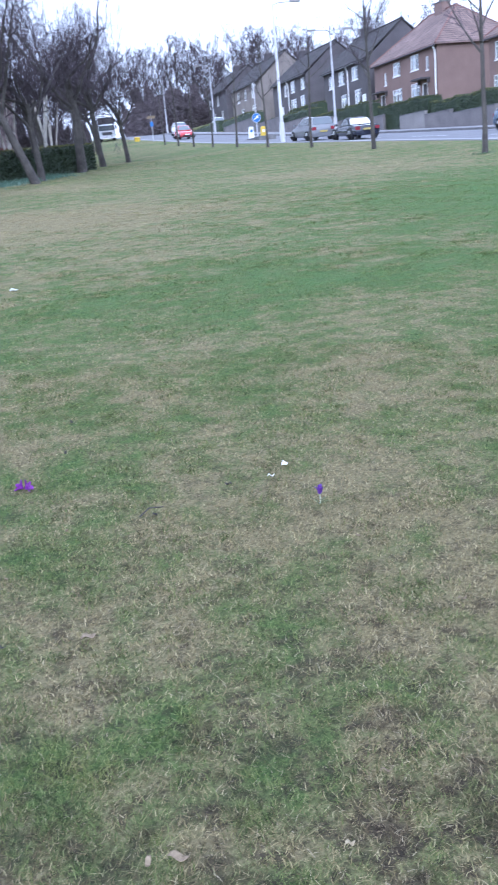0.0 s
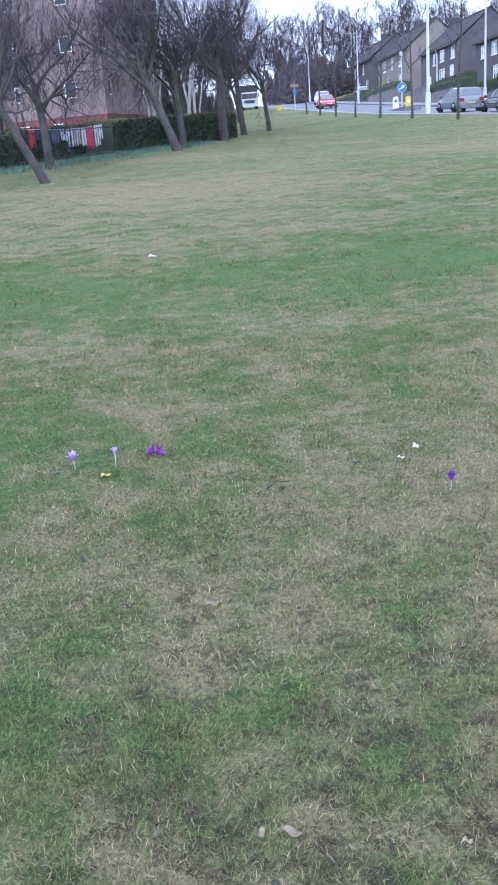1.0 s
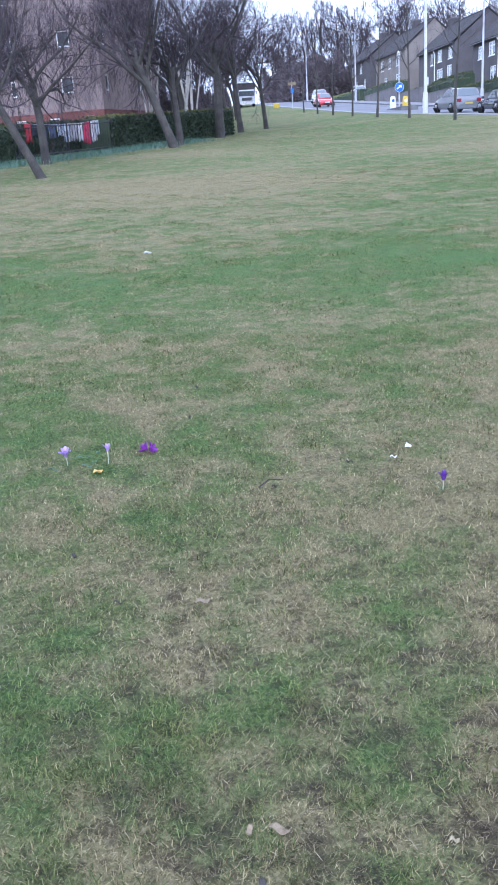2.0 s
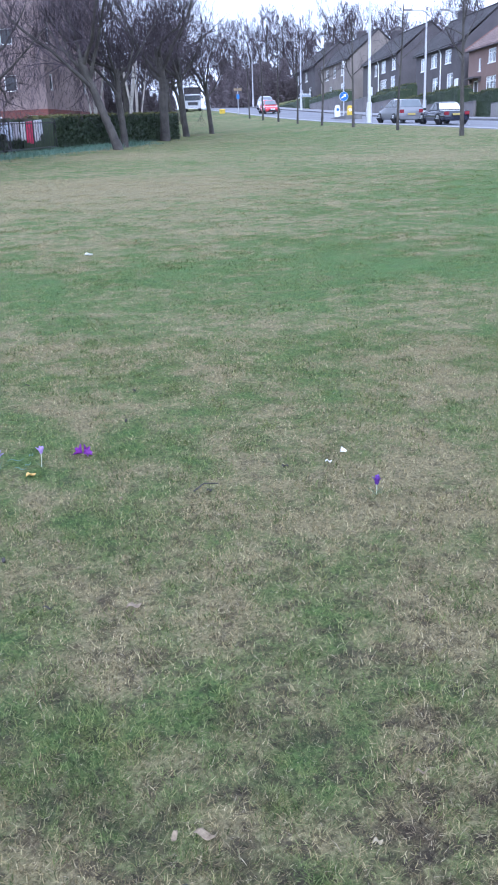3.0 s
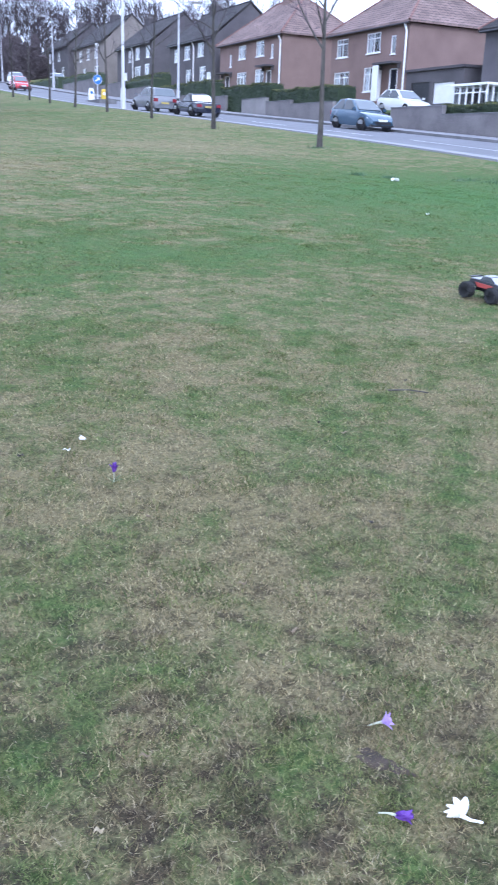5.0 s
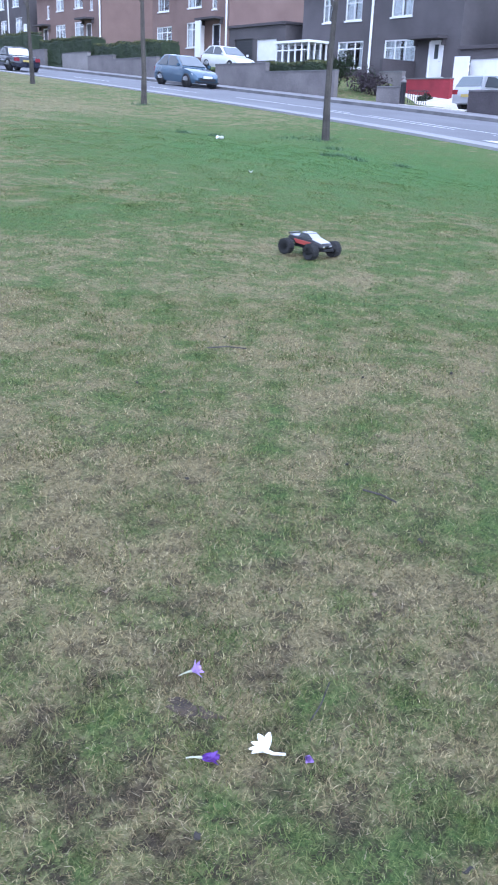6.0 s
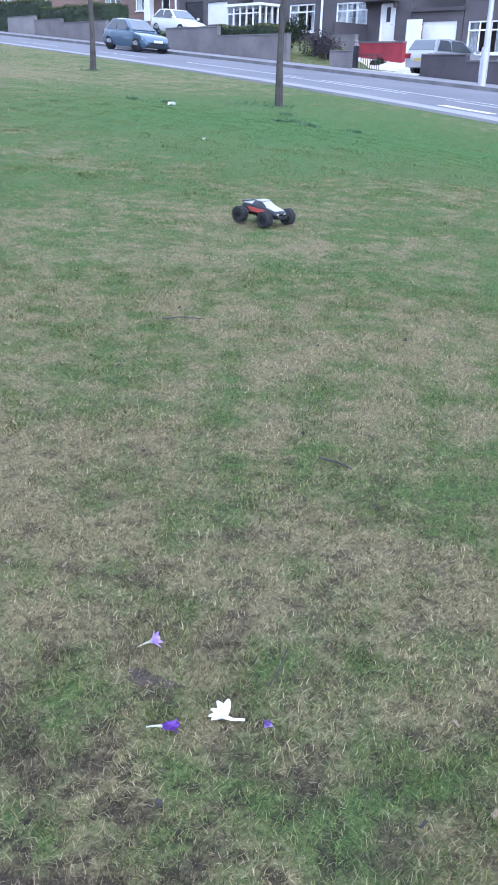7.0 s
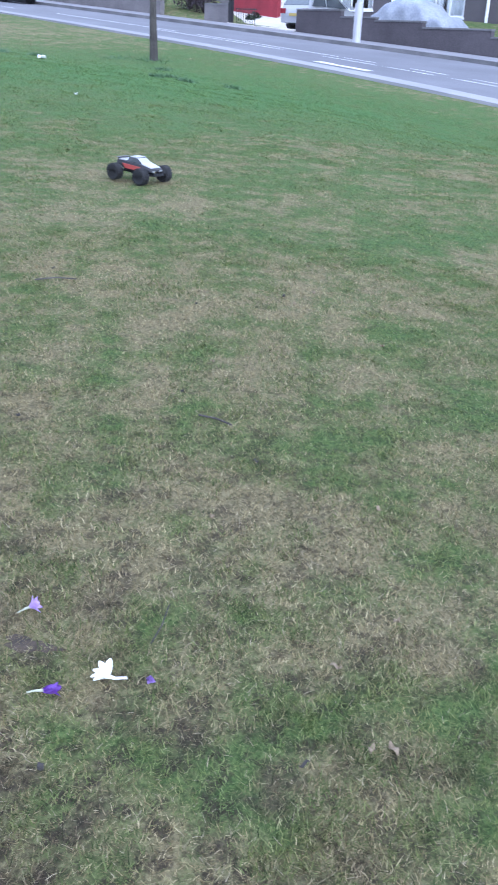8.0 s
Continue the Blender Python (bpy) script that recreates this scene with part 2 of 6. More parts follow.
M_STONE_PALE = surface("pale_rendered_wall", (0.20, 0.19, 0.19), (0.28, 0.265, 0.26), 0.8, 22, 0.9, 0.6)
M_REDWALL = surface("red_painted_wall", (0.20, 0.018, 0.03), (0.29, 0.028, 0.045), 1.5, 30, 0.7, 0.2)
M_CONCRETE = surface("concrete", (0.50, 0.47, 0.42), (0.62, 0.58, 0.53), 0.8, 30, 0.9, 0.2)
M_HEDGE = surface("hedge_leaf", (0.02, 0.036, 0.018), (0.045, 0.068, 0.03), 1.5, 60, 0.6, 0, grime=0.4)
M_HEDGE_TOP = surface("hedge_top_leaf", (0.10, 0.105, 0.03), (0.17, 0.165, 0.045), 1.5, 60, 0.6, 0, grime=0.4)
M_SCRUB = surface("scrub_twigs", (0.095, 0.076, 0.086), (0.150, 0.122, 0.132), 0.5, 20, 0.7, 0, grime=0.4)
M_BARK = surface("bark", (0.042, 0.037, 0.036), (0.092, 0.083, 0.074), 2.5, 35, 0.95, 0.9, vary=0.15, grime=0.4)
M_TWIG = surface("twigs", (0.048, 0.037, 0.046), (0.084, 0.065, 0.080), 1.0, 20, 0.95, 0, vary=0.15)
M_BIRCH = surface("pale_bark", (0.42, 0.38, 0.34), (0.6, 0.56, 0.52), 3, 25, 0.85, 0.3)
M_GALV = surface("galvanised_steel", (0.42, 0.42, 0.45), (0.54, 0.54, 0.58), 1, 30, 0.5, 0.05, 0.3, grime=0.1)
M_GLASS = make_glass()
M_TYRE = surface("rubber", (0.012, 0.012, 0.013), (0.026, 0.026, 0.028), 10, 90, 0.85, 0.3)
M_RIM = paint("alloy", (0.45, 0.46, 0.48), 0.35, 0.7)
M_CARGLASS = paint("tinted_glass", (0.05, 0.057, 0.065), 0.08)
# base colour lightened to paint in the sky's reflection on car screens
M_SCREEN_SKY = paint("sky_pale_screen_glass", (0.16, 0.18, 0.20), 0.08, 0.25)
M_PALE_STEEL = surface("pale_painted_steel", (0.52, 0.52, 0.55), (0.62, 0.62, 0.65), 1, 30, 0.5, 0.05, grime=0.1)
M_BLUE = paint("pale_blue_car_paint", (0.065, 0.115, 0.175), 0.25, 0.3, 0.8)
M_SILVER = paint("silver_car_paint", (0.42, 0.43, 0.46), 0.3, 0.5, 0.6)
M_GREY = paint("grey_car_paint", (0.20, 0.205, 0.225), 0.3, 0.4, 0.6)
M_CARWHITE = paint("white_car_paint", (0.68, 0.69, 0.72), 0.3, 0, 0.6)
M_NAVY = paint("dark_car_paint", (0.015, 0.018, 0.035), 0.2, 0.2, 0.9)
M_RED = paint("red_car_paint", (0.45, 0.03, 0.04), 0.25, 0.1, 0.8)
M_LAMP_RED = paint("tail_lamp", (0.20, 0.02, 0.03), 0.2)
M_LAMP = paint("head_lamp", (0.6, 0.62, 0.66), 0.1, 0.3)
M_PLATE = paint("plate_white", (0.65, 0.65, 0.62), 0.5)
M_PLATE_Y = paint("plate_yellow", (0.42, 0.33, 0.10), 0.5)
M_SIGN_BLUE = paint("sign_blue", (0.03, 0.15, 0.45), 0.4)
M_YELLOW = paint("sign_yellow", (0.60, 0.42, 0.04), 0.5)
M_TARP = surface("grey_tarpaulin", (0.24, 0.26, 0.31), (0.34, 0.36, 0.41), 2, 15, 0.6, 0.2)
M_PURPLE = surface("crocus_violet", (0.075, 0.020, 0.20), (0.15, 0.055, 0.34), 60, 300, 0.5, 0, grime=0.15)
M_MAGENTA = surface("crocus_deep_purple", (0.12, 0.012, 0.21), (0.24, 0.04, 0.34), 60, 300, 0.5, 0, grime=0.15)
M_LILAC = surface("crocus_lilac", (0.32, 0.20, 0.52), (0.50, 0.37, 0.68), 60, 300, 0.5, 0, grime=0.15)
M_PETAL_WHITE = surface("petal_white", (0.78, 0.77, 0.72), (0.84, 0.83, 0.80), 60, 300, 0.5, 0, grime=0.04)
M_STEM = surface("stem_pale", (0.33, 0.35, 0.24), (0.46, 0.47, 0.36), 60, 300, 0.5, 0)
M_DAFF = surface("daffodil_leaf", (0.07, 0.14, 0.10), (0.13, 0.22, 0.16), 2, 40, 0.5, 0)
M_LEAFGREEN = surface("leaf_green", (0.045, 0.10, 0.04), (0.08, 0.16, 0.06), 30, 200, 0.5, 0)
M_DEAD = surface("dead_leaf", (0.17, 0.125, 0.08), (0.33, 0.26, 0.17), 30, 200, 0.8, 0.2)
M_ORANGE = surface("faded_orange_petal", (0.55, 0.33, 0.08), (0.66, 0.45, 0.16), 60, 300, 0.6, 0)
M_PAPER = surface("paper", (0.72, 0.72, 0.70), (0.82, 0.82, 0.80), 20, 100, 0.8, 0.1, grime=0.06)


# ---------------------------------------------------------------- mesh tools
class Shape:
    """Collects vertices and faces for one mesh."""

    def __init__(self):
        self.v, self.f = [], []

    def add(self, verts, faces):
        n = len(self.v)
        self.v += [tuple(p) for p in verts]
        self.f += [tuple(i + n for i in f) for f in faces]
        return self

    def box(self, x0, x1, y0, y1, z0, z1):
        v = [(x, y, z) for z in (z0, z1) for y in (y0, y1) for x in (x0, x1)]
        return self.add(v, [(0, 2, 3, 1), (4, 5, 7, 6), (0, 1, 5, 4), (2, 6, 7, 3), (0, 4, 6, 2), (1, 3, 7, 5)])

    def tube(self, pts, radii, sides=8, caps=True):
        pts = [Vector(p) for p in pts]
        n0 = len(self.v)
        side = None
        for i, p in enumerate(pts):
            d = (pts[min(i + 1, len(pts) - 1)] - pts[max(i - 1, 0)])
            d = d.normalized() if d.length > 1e-9 else Vector((0, 0, 1))
            if side is None:
                side = d.cross(Vector((0, 0, 1)) if abs(d.z) < 0.9 else Vector((1, 0, 0))).normalized()
            side = (side - d * side.dot(d)).normalized()
            up = d.cross(side)
            for k in range(sides):
                a = 2 * math.pi * k / sides
                q = p + (side * math.cos(a) + up * math.sin(a)) * radii[i]
                self.v.append((q.x, q.y, q.z))
        if sides == 2:
            self.f += [(n0 + 2 * i, n0 + 2 * i + 1, n0 + 2 * i + 3, n0 + 2 * i + 2) for i in range(len(pts) - 1)]
            return self
        for i in range(len(pts) - 1):
            for k in range(sides):
                a, b = n0 + i * sides + k, n0 + i * sides + (k + 1) % sides
                self.f.append((a, b, b + sides, a + sides))
        if caps:
            self.f.append(tuple(n0 + k for k in reversed(range(sides))))
            self.f.append(tuple(n0 + (len(pts) - 1) * sides + k for k in range(sides)))
        return self

    def lathe(self, origin, axis, profile, sides=20):
        """profile: (distance along axis, radius)"""
        o, a = Vector(origin), Vector(axis).normalized()
        return self.tube([o + a * d for d, _ in profile], [r for _, r in profile], sides)

    def loft(self, sections):
        """Closed rings of equal count, capped at both ends."""
        n, m = len(self.v), len(sections[0])
        for s_ in sections:
            self.v += [tuple(p) for p in s_]
        for i in range(len(sections) - 1):
            for k in range(m):
                a, b = n + i * m + k, n + i * m + (k + 1) % m
                self.f.append((a, b, b + m, a + m))
        self.f.append(tuple(n + k for k in reversed(range(m))))
        self.f.append(tuple(n + (len(sections) - 1) * m + k for k in range(m)))
        return self


def part(name, shape, material, parent=None, label="", smooth=False, bevel=0.0, weld=False):
    me = bpy.data.meshes.new(name)
    me.from_pydata(shape.v, [], shape.f)
    me.materials.append(material)
    if weld:
        bm = bmesh.new()
        bm.from_mesh(me)
        bmesh.ops.remove_doubles(bm, verts=bm.verts[:], dist=1e-4)
        bm.to_mesh(me)
        bm.free()
    if bevel:
        bm = bmesh.new()
        bm.from_mesh(me)
        bmesh.ops.bevel(bm, geom=bm.edges[:], offset=bevel, segments=2, affect="EDGES", clamp_overlap=True)
        bm.to_mesh(me)
        bm.free()
    if smooth:
        me.polygons.foreach_set("use_smooth", [True] * len(me.polygons))
        me.set_sharp_from_angle(angle=radians(40))
    ob = new(name, me)
    ob.parent = parent
    if label:
        ob["label"] = label
    return ob


def thing(name, label, category, group="", kind="", at=(0, 0, 0), rz=0.0):
    ob = new(name)
    ob.empty_display_size = 0.1
    ob.matrix_basis = pose(*at, 0, 0, rz)
    return tagged(ob, label, category, group, kind)


# ---------------------------------------------------------------- ground
def bend(y):
    """Extra rise of the hill higher up the street, which ends at its crest."""
    t_ = np.clip((np.minimum(y, 150.0) - 60.0) / 30.0, 0, 1)
    return 0.018 * np.where(y > 60, t_ * t_ * 15 + np.maximum(np.minimum(y, 150.0) - 90.0, 0), 0)


def road_z(y, x=27.5):
    """Height of the street; its lower end tips towards the lawn."""
    yy = np.minimum(y, 150.0)
    u = np.clip((x - 18.45) / 9.05, 0, 1)
    low = np.maximum(yy, -6.0)
    return 0.35 + 0.0595 * yy - 0.35 * np.exp(-low / 14) * u - 1.35 * np.exp(-low / 11) * (1 - u) + bend(y) - 0.012 * np.maximum(y - 150.0, 0)


def ground_z(x, y):
    yy = np.minimum(y, 150.0)
    lawn = 0.0585 * yy + bend(y) - 0.012 * np.maximum(y - 150.0, 0)
    k = np.clip((x - 9.0) / 9.45, 0, 1)
    k = k * k * (3 - 2 * k)
    z = lawn * (1 - k) + road_z(y, x) * k - 0.25 * np.exp(-((x - 15.0) / 3.0) ** 2) * np.exp(-(np.maximum(y, -20.0) / 34.0) ** 4)
    soft = np.clip((17.0 - x) / 3, 0, 1)
    z = z + soft * (0.012 * np.sin(1.3 * x + 0.7) * np.sin(1.7 * y) + 0.006 * np.sin(4.1 * x + 2.3 * y) + 0.004 * np.sin(6.2 * y - 5.2 * x + 1))
    g = np.clip((x - 30.6) / 6.0, 0, 1) * (1 - np.clip((y - 24.6) / 0.5, 0, 1) * np.clip((30.5 + np.clip(x - 30.7, 0, 4.4) - y) / 0.5, 0, 1))
    return z + np.where(x > 27.6, 0.10, 0) + 1.05 * g


def steps(*runs):
    out = []
    for a_, b_, d_ in runs:
        out += list(np.arange(a_, b_, d_))
    return out


gx = steps((-400, -60, 68), (-60, -20, 8), (-20, -2.4, 1.1), (-2.4, 7.0, 0.11), (7.0, 18.2, 0.5)) + [18.2, 18.7, 18.99, 19.05, 27.6, 27.62, 29, 30.6, 32, 34, 36, 36.6, 38, 44, 52, 70, 120, 400]
gy = steps((-400, -40, 60), (-40, 0.2, 2.5), (0.2, 8.0, 0.11), (8.0, 30, 0.6), (30, 90, 2), (90, 160, 5)) + [160, 180, 210, 260, 350, 600, 1200]
GX, GY = np.meshgrid(np.array(gx, float), np.array(gy, float))
GZ = ground_z(GX, GY)
GZ = np.where((GX > 19.0) & (GX < 30.7), GZ - 0.15, GZ)
nx, ny = len(gx), len(gy)
gs = Shape()
gs.v = list(zip(GX.ravel().tolist(), GY.ravel().tolist(), GZ.ravel().tolist()))
gs.f = [(j * nx + i, j * nx + i + 1, (j + 1) * nx + i + 1, (j + 1) * nx + i) for j in range(ny - 1) for i in range(nx - 1)]
tagged(part("ground", gs, M_SOIL, smooth=True), "sloping park lawn of short worn grass", "ground", kind="structure")


def strip(name, x0, x1, z_off, thick, material, label, y0=-40, y1=220, step=2.0):
    sh = Shape()
    rows_ = np.arange(y0, y1 + 0.01, step)
    for y in rows_:
        za, zb = float(road_z(y, x0)) + z_off, float(road_z(y, x1)) + z_off
        sh.v += [(x0, y, za - thick), (x1, y, zb - thick), (x1, y, zb), (x0, y, za)]
    for j in range(len(rows_) - 1):
        for k in range(4):
            a_, b_ = 4 * j + k, 4 * j + (k + 1) % 4
            sh.f.append((a_, b_, b_ + 4, a_ + 4))
    sh.f += [(0, 3, 2, 1), tuple(4 * (len(rows_) - 1) + k for k in range(4))]
    return tagged(part(name, sh, material), label, "road" if "road" in name else "pavement", kind="structure")


road = strip("road", 19.7, 27.5, 0.0, 0.3, M_ROAD, "worn grey asphalt street climbing the hill")
strip("pavement_near", 19.0, 19.7, 0.03, 0.3, M_PATH, "narrow pale worn path along the lawn's edge")
strip("pavement_far", 27.62, 30.65, 0.12, 0.3, M_PAVE, "grey asphalt pavement below the garden walls")
strip("kerb", 27.5, 27.62, 0.125, 0.3, M_KERB, "dark stone kerb beside the street")


def marking(x, y0, y1, w=0.12):
    sh = Shape()
    n = max(2, int((y1 - y0) / 1.5))
    for j in range(n + 1):
        y = y0 + (y1 - y0) * j / n
        z = float(road_z(y, x)) + 0.006
        sh.v += [(x - w / 2, y, z), (x + w / 2, y, z)]
    sh.f = [(2 * j, 2 * j + 1, 2 * j + 3, 2 * j + 2) for j in range(n)]
    part("road_line", sh, M_LINE, road)


for x, y0, y1 in ((22.6, 16.0, 23.5), (22.6, 24.5, 31.5), (22.0, 8.0, 17.5), (22.6, 4.0, 14.8), (22.0, 19.0, 25.0), (22.3, 34, 38), (22.3, 42, 46), (22.3, 50, 54), (22.3, 58, 62)):
    marking(x, y0, y1)
marking(20.4, 14.6, 16.4, 0.45)


# ---------------------------------------------------------------- houses
def holed_wall(sh, a0, a1, z0, z1, holes, put, t0, t1):
    """Wall between a0..a1 and z0..z1, of thickness t0..t1, with the holes (a, a, z, z) left open. put(a, t, z) gives a place."""
    cuts = sorted({a0, a1, *[h[0] for h in holes], *[h[1] for h in holes]})
    for p, q in zip(cuts, cuts[1:]):
        mid = (p + q) / 2
        inside = sorted([h for h in holes if h[0] < mid < h[1]], key=lambda h: h[2])
        low = z0
        for h in [*inside, (0, 0, z1, z1)]:
            if h[2] > low + 1e-4:
                v = [put(a_, t_, z_) for z_ in (low, h[2]) for t_ in (t0, t1) for a_ in (p, q)]
                sh.add(v, [(0, 2, 3, 1), (4, 5, 7, 6), (0, 1, 5, 4), (2, 6, 7, 3), (0, 4, 6, 2), (1, 3, 7, 5)])
            low = h[3]


def window(house, x, y0, y1, z0, z1, bars=1, transom=0.28, net=0.0, kind_label=""):
    """A casement set in the wall whose face is at x, looking towards -x."""
    w = 0.07
    fr = Shape()
    xa, xb = x + 0.03, x + 0.11
    fr.box(xa, xb, y0, y0 + w, z0, z1).box(xa, xb, y1 - w, y1, z0, z1)
    fr.box(xa, xb, y0 + w, y1 - w, z0, z0 + w).box(xa, xb, y0 + w, y1 - w, z1 - w, z1)
    for k in range(bars):
        yc = y0 + (y1 - y0) * (k + 1) / (bars + 1)
        fr.box(xa + 0.01, xb - 0.01, yc - 0.035, yc + 0.035, z0 + w, z1 - w)
    if transom:
        zc = z1 - (z1 - z0) * transom
        fr.box(xa + 0.012, xb - 0.012, y0 + w, y1 - w, zc - 0.03, zc + 0.03)
    win = part("window", Shape().box(x - 0.06, x + 0.12, y0 - 0.05, y1 + 0.05, z0 - 0.08, z0 - 0.003), M_WHITE, house, kind_label)
    part("window_frame", fr, M_WHITE, win)
    pane = part("pane", Shape().box(x + 0.065, x + 0.072, y0 + 0.03, y1 - 0.03, z0 + 0.03, z1 - 0.03), M_GLASS, win)
    pane.visible_shadow = False
    if net:
        n = 14
        for side in (0, 1):
            c = Shape()
            ya, yb = (y0, y0 + (y1 - y0) * net / 2) if side == 0 else (y1 - (y1 - y0) * net / 2, y1)
            b0 = len(c.v)
            for k in range(n + 1):
                xx = x + 0.24 + 0.025 * math.sin(k * 2.1)
                yy = ya + (yb - ya) * k / n
                c.v += [(xx, yy, z0 - 0.02), (xx, yy, z1 + 0.02)]
            c.f += [(b0 + 2 * k, b0 + 2 * k + 2, b0 + 2 * k + 3, b0 + 2 * k + 1) for k in range(n)]
            part("curtain", c, M_NET, win, "pale net curtain")


def door(house, x, y0, y1, z0, z1, material, label, light=False):
    d = part("door", Shape().box(x + 0.05, x + 0.11, y0 + 0.03, y1 - 0.03, z0, z1 - 0.03), material, house, label)
    fr = Shape().box(x - 0.01, x + 0.12, y0 - 0.05, y0 + 0.03, z0, z1).box(x - 0.01, x + 0.12, y1 - 0.03, y1 + 0.05, z0, z1).box(x - 0.01, x + 0.12, y0 + 0.03, y1 - 0.03, z1 - 0.03, z1 + 0.05)
    part("door_frame", fr, M_WHITE, d)
    w, h = y1 - y0, z1 - z0
    pn = Shape()
    for a_, b_ in (((0.55, 0.92),) if light else ((0.12, 0.42), (0.52, 0.9))):
        k = 0.36 if light else 0.22
        pn.box(x + 0.035, x + 0.05, y0 + w * k, y1 - w * k, z0 + h * a_, z0 + h * b_)
    part("door_panel", pn, M_CARGLASS if light else material, d)
    part("door_handle", Shape().tube([(x + 0.01, y0 + 0.12, z0 + h * 0.48), (x + 0.01, y0 + 0.24, z0 + h * 0.48)], [0.015, 0.015], 6), M_GALV, d)


def roof_mesh(x0, x1, y0, y1, z, rise, hip, over=0.35):
    """Hipped (hip > 0) or gabled roof with the ridge along the street; returns slopes and ridge points."""
    x0, x1 = x0 - over, x1 + over
    y0, y1 = (y0 - over, y1 + over) if hip else (y0 - 0.12, y1 + 0.12)
    xm = (x0 + x1) / 2
    ra, rb = (xm, y0 + hip, z + rise), (xm, y1 - hip, z + rise)
    base = [(x0, y0, z), (x1, y0, z), (x1, y1, z), (x0, y1, z)]
    t_ = 0.14
    top = [(p[0], p[1], p[2] + t_) for p in base] + [(ra[0], ra[1], ra[2] + t_), (rb[0], rb[1], rb[2] + t_)]
    sh = Shape()
    sh.v = top + base + [ra, rb]
    sh.f = [(0, 4, 5, 3), (1, 2, 5, 4), (6, 9, 11, 10), (7, 10, 11, 8), (0, 3, 9, 6), (1, 7, 8, 2)]
    if hip:
        sh.f += [(0, 1, 4), (2, 3, 5), (6, 10, 7), (8, 11, 9), (0, 6, 7, 1), (2, 8, 9, 3)]
    else:
        sh.f += [(0, 6, 10, 4), (4, 10, 7, 1), (3, 5, 11, 9), (5, 2, 8, 11)]
    return sh, top[4], top[5], top[:4]


def house(y0, y1, floor, eave, wall, roof, rise, hip, wins, doors=(), depth=8.2, x=38.0, chimney=(), label="", drain=None, canopy=(), net=0.5):
    h = thing("house", label, "house", at=(0, 0, 0))
    holes = [(w[0], w[1], w[2], w[3]) for w in wins] + [(d[0], d[1], d[2], d[3]) for d in doors]
    fw = Shape()
    base = floor - 2.6
    holed_wall(fw, y0, y1, base, eave, holes, lambda a_, t_, z_: (x + t_, a_, z_), 0.0, 0.3)
    part("front_wall", fw, wall, h, weld=True)
    part("side_wall", Shape().box(x + 0.3, x + depth, y0, y0 + 0.3, base, eave), wall, h)
    part("side_wall", Shape().box(x + 0.3, x + depth, y1 - 0.3, y1, base, eave), wall, h)
    part("back_wall", Shape().box(x + depth - 0.3, x + depth, y0 + 0.3, y1 - 0.3, base, eave), wall, h)
    part("room", Shape().box(x + 2.6, x + 2.7, y0 + 0.32, y1 - 0.32, base, eave - 0.01).box(x + 0.31, x + 2.6, y0 + 0.32, y1 - 0.32, floor + 2.45, floor + 2.6)
         .box(x + 0.31, x + 2.6, y0 + 0.32, y1 - 0.32, floor - 0.15, floor).box(x + 0.31, x + 2.6, y0 + 0.32, y1 - 0.32, eave - 0.12, eave - 0.01), M_ROOM, h)
    sh, ra, rb, cor = roof_mesh(x, x + depth, y0, y1, eave, rise, hip)
    r = part("roof", sh, roof, h)
    rd = Shape().tube([ra, rb], [0.11, 0.11], 8)
    if hip:
        for c_, e_ in ((cor[0], ra), (cor[1], ra), (cor[2], rb), (cor[3], rb)):
            rd.tube([c_, e_], [0.09, 0.09], 6)
    part("ridge", rd, M_TILE_RED if hip else roof, r)
    if not hip:
        for yg in (y0, y1 - 0.3):
            xm = x + depth / 2
            g = Shape()
            pts = [(x, eave), (x + depth, eave), (xm, eave + rise - 0.05)]
            g.add([(px_, yg, pz) for px_, pz in pts] + [(px_, yg + 0.3, pz) for px_, pz in pts], [(0, 1, 2), (3, 5, 4), (0, 3, 4, 1), (1, 4, 5, 2), (2, 5, 3, 0)])
            part("gable", g, wall, h)
    gt = Shape().tube([(x - 0.32, y0 - 0.2, eave - 0.03), (x - 0.32, y1 + 0.2, eave - 0.03)], [0.07, 0.07], 8)
    part("gutter", gt, M_BLACK if wall is not M_HARL else M_STONE_DARK, h)
    if drain is not None:
        d = Shape().tube([(x - 0.3, drain, eave - 0.05), (x - 0.08, drain, eave - 0.5), (x - 0.08, drain, floor - 0.9)], [0.07, 0.07, 0.07], 8)
        part("drainpipe", d, M_WHITE, h, "white downpipe")
    for cy, cx, ch in chimney:
        ztop = eave + rise
        c = part("chimney", Shape().box(cx - 0.45, cx + 0.45, cy - 0.75, cy + 0.75, eave + 0.6, ztop + ch), wall if wall is M_HARL else M_STONE_DARK, h)
        part("chimney_cap", Shape().box(cx - 0.52, cx + 0.52, cy - 0.82, cy + 0.82, ztop + ch, ztop + ch + 0.12), M_STONE, c)
        for k in range(3):
            part("chimney_pot", Shape().lathe((cx, cy - 0.45 + 0.45 * k, ztop + ch + 0.12), (0, 0, 1), [(0, 0.13), (0.3, 0.10), (0.42, 0.13)], 10), M_STONE, c)
    for n, w in enumerate(wins):
        wide = w[1] - w[0]
        window(h, x, *w[:4], bars=0 if wide < 0.7 else (2 if wide > 1.9 else 1), transom=0 if wide < 0.7 else 0.28, net=net if n % 3 else net * 0.5)
    for d in doors:
        door(h, x, d[0], d[1], d[2], d[3], d[4], d[5], len(d) > 6)
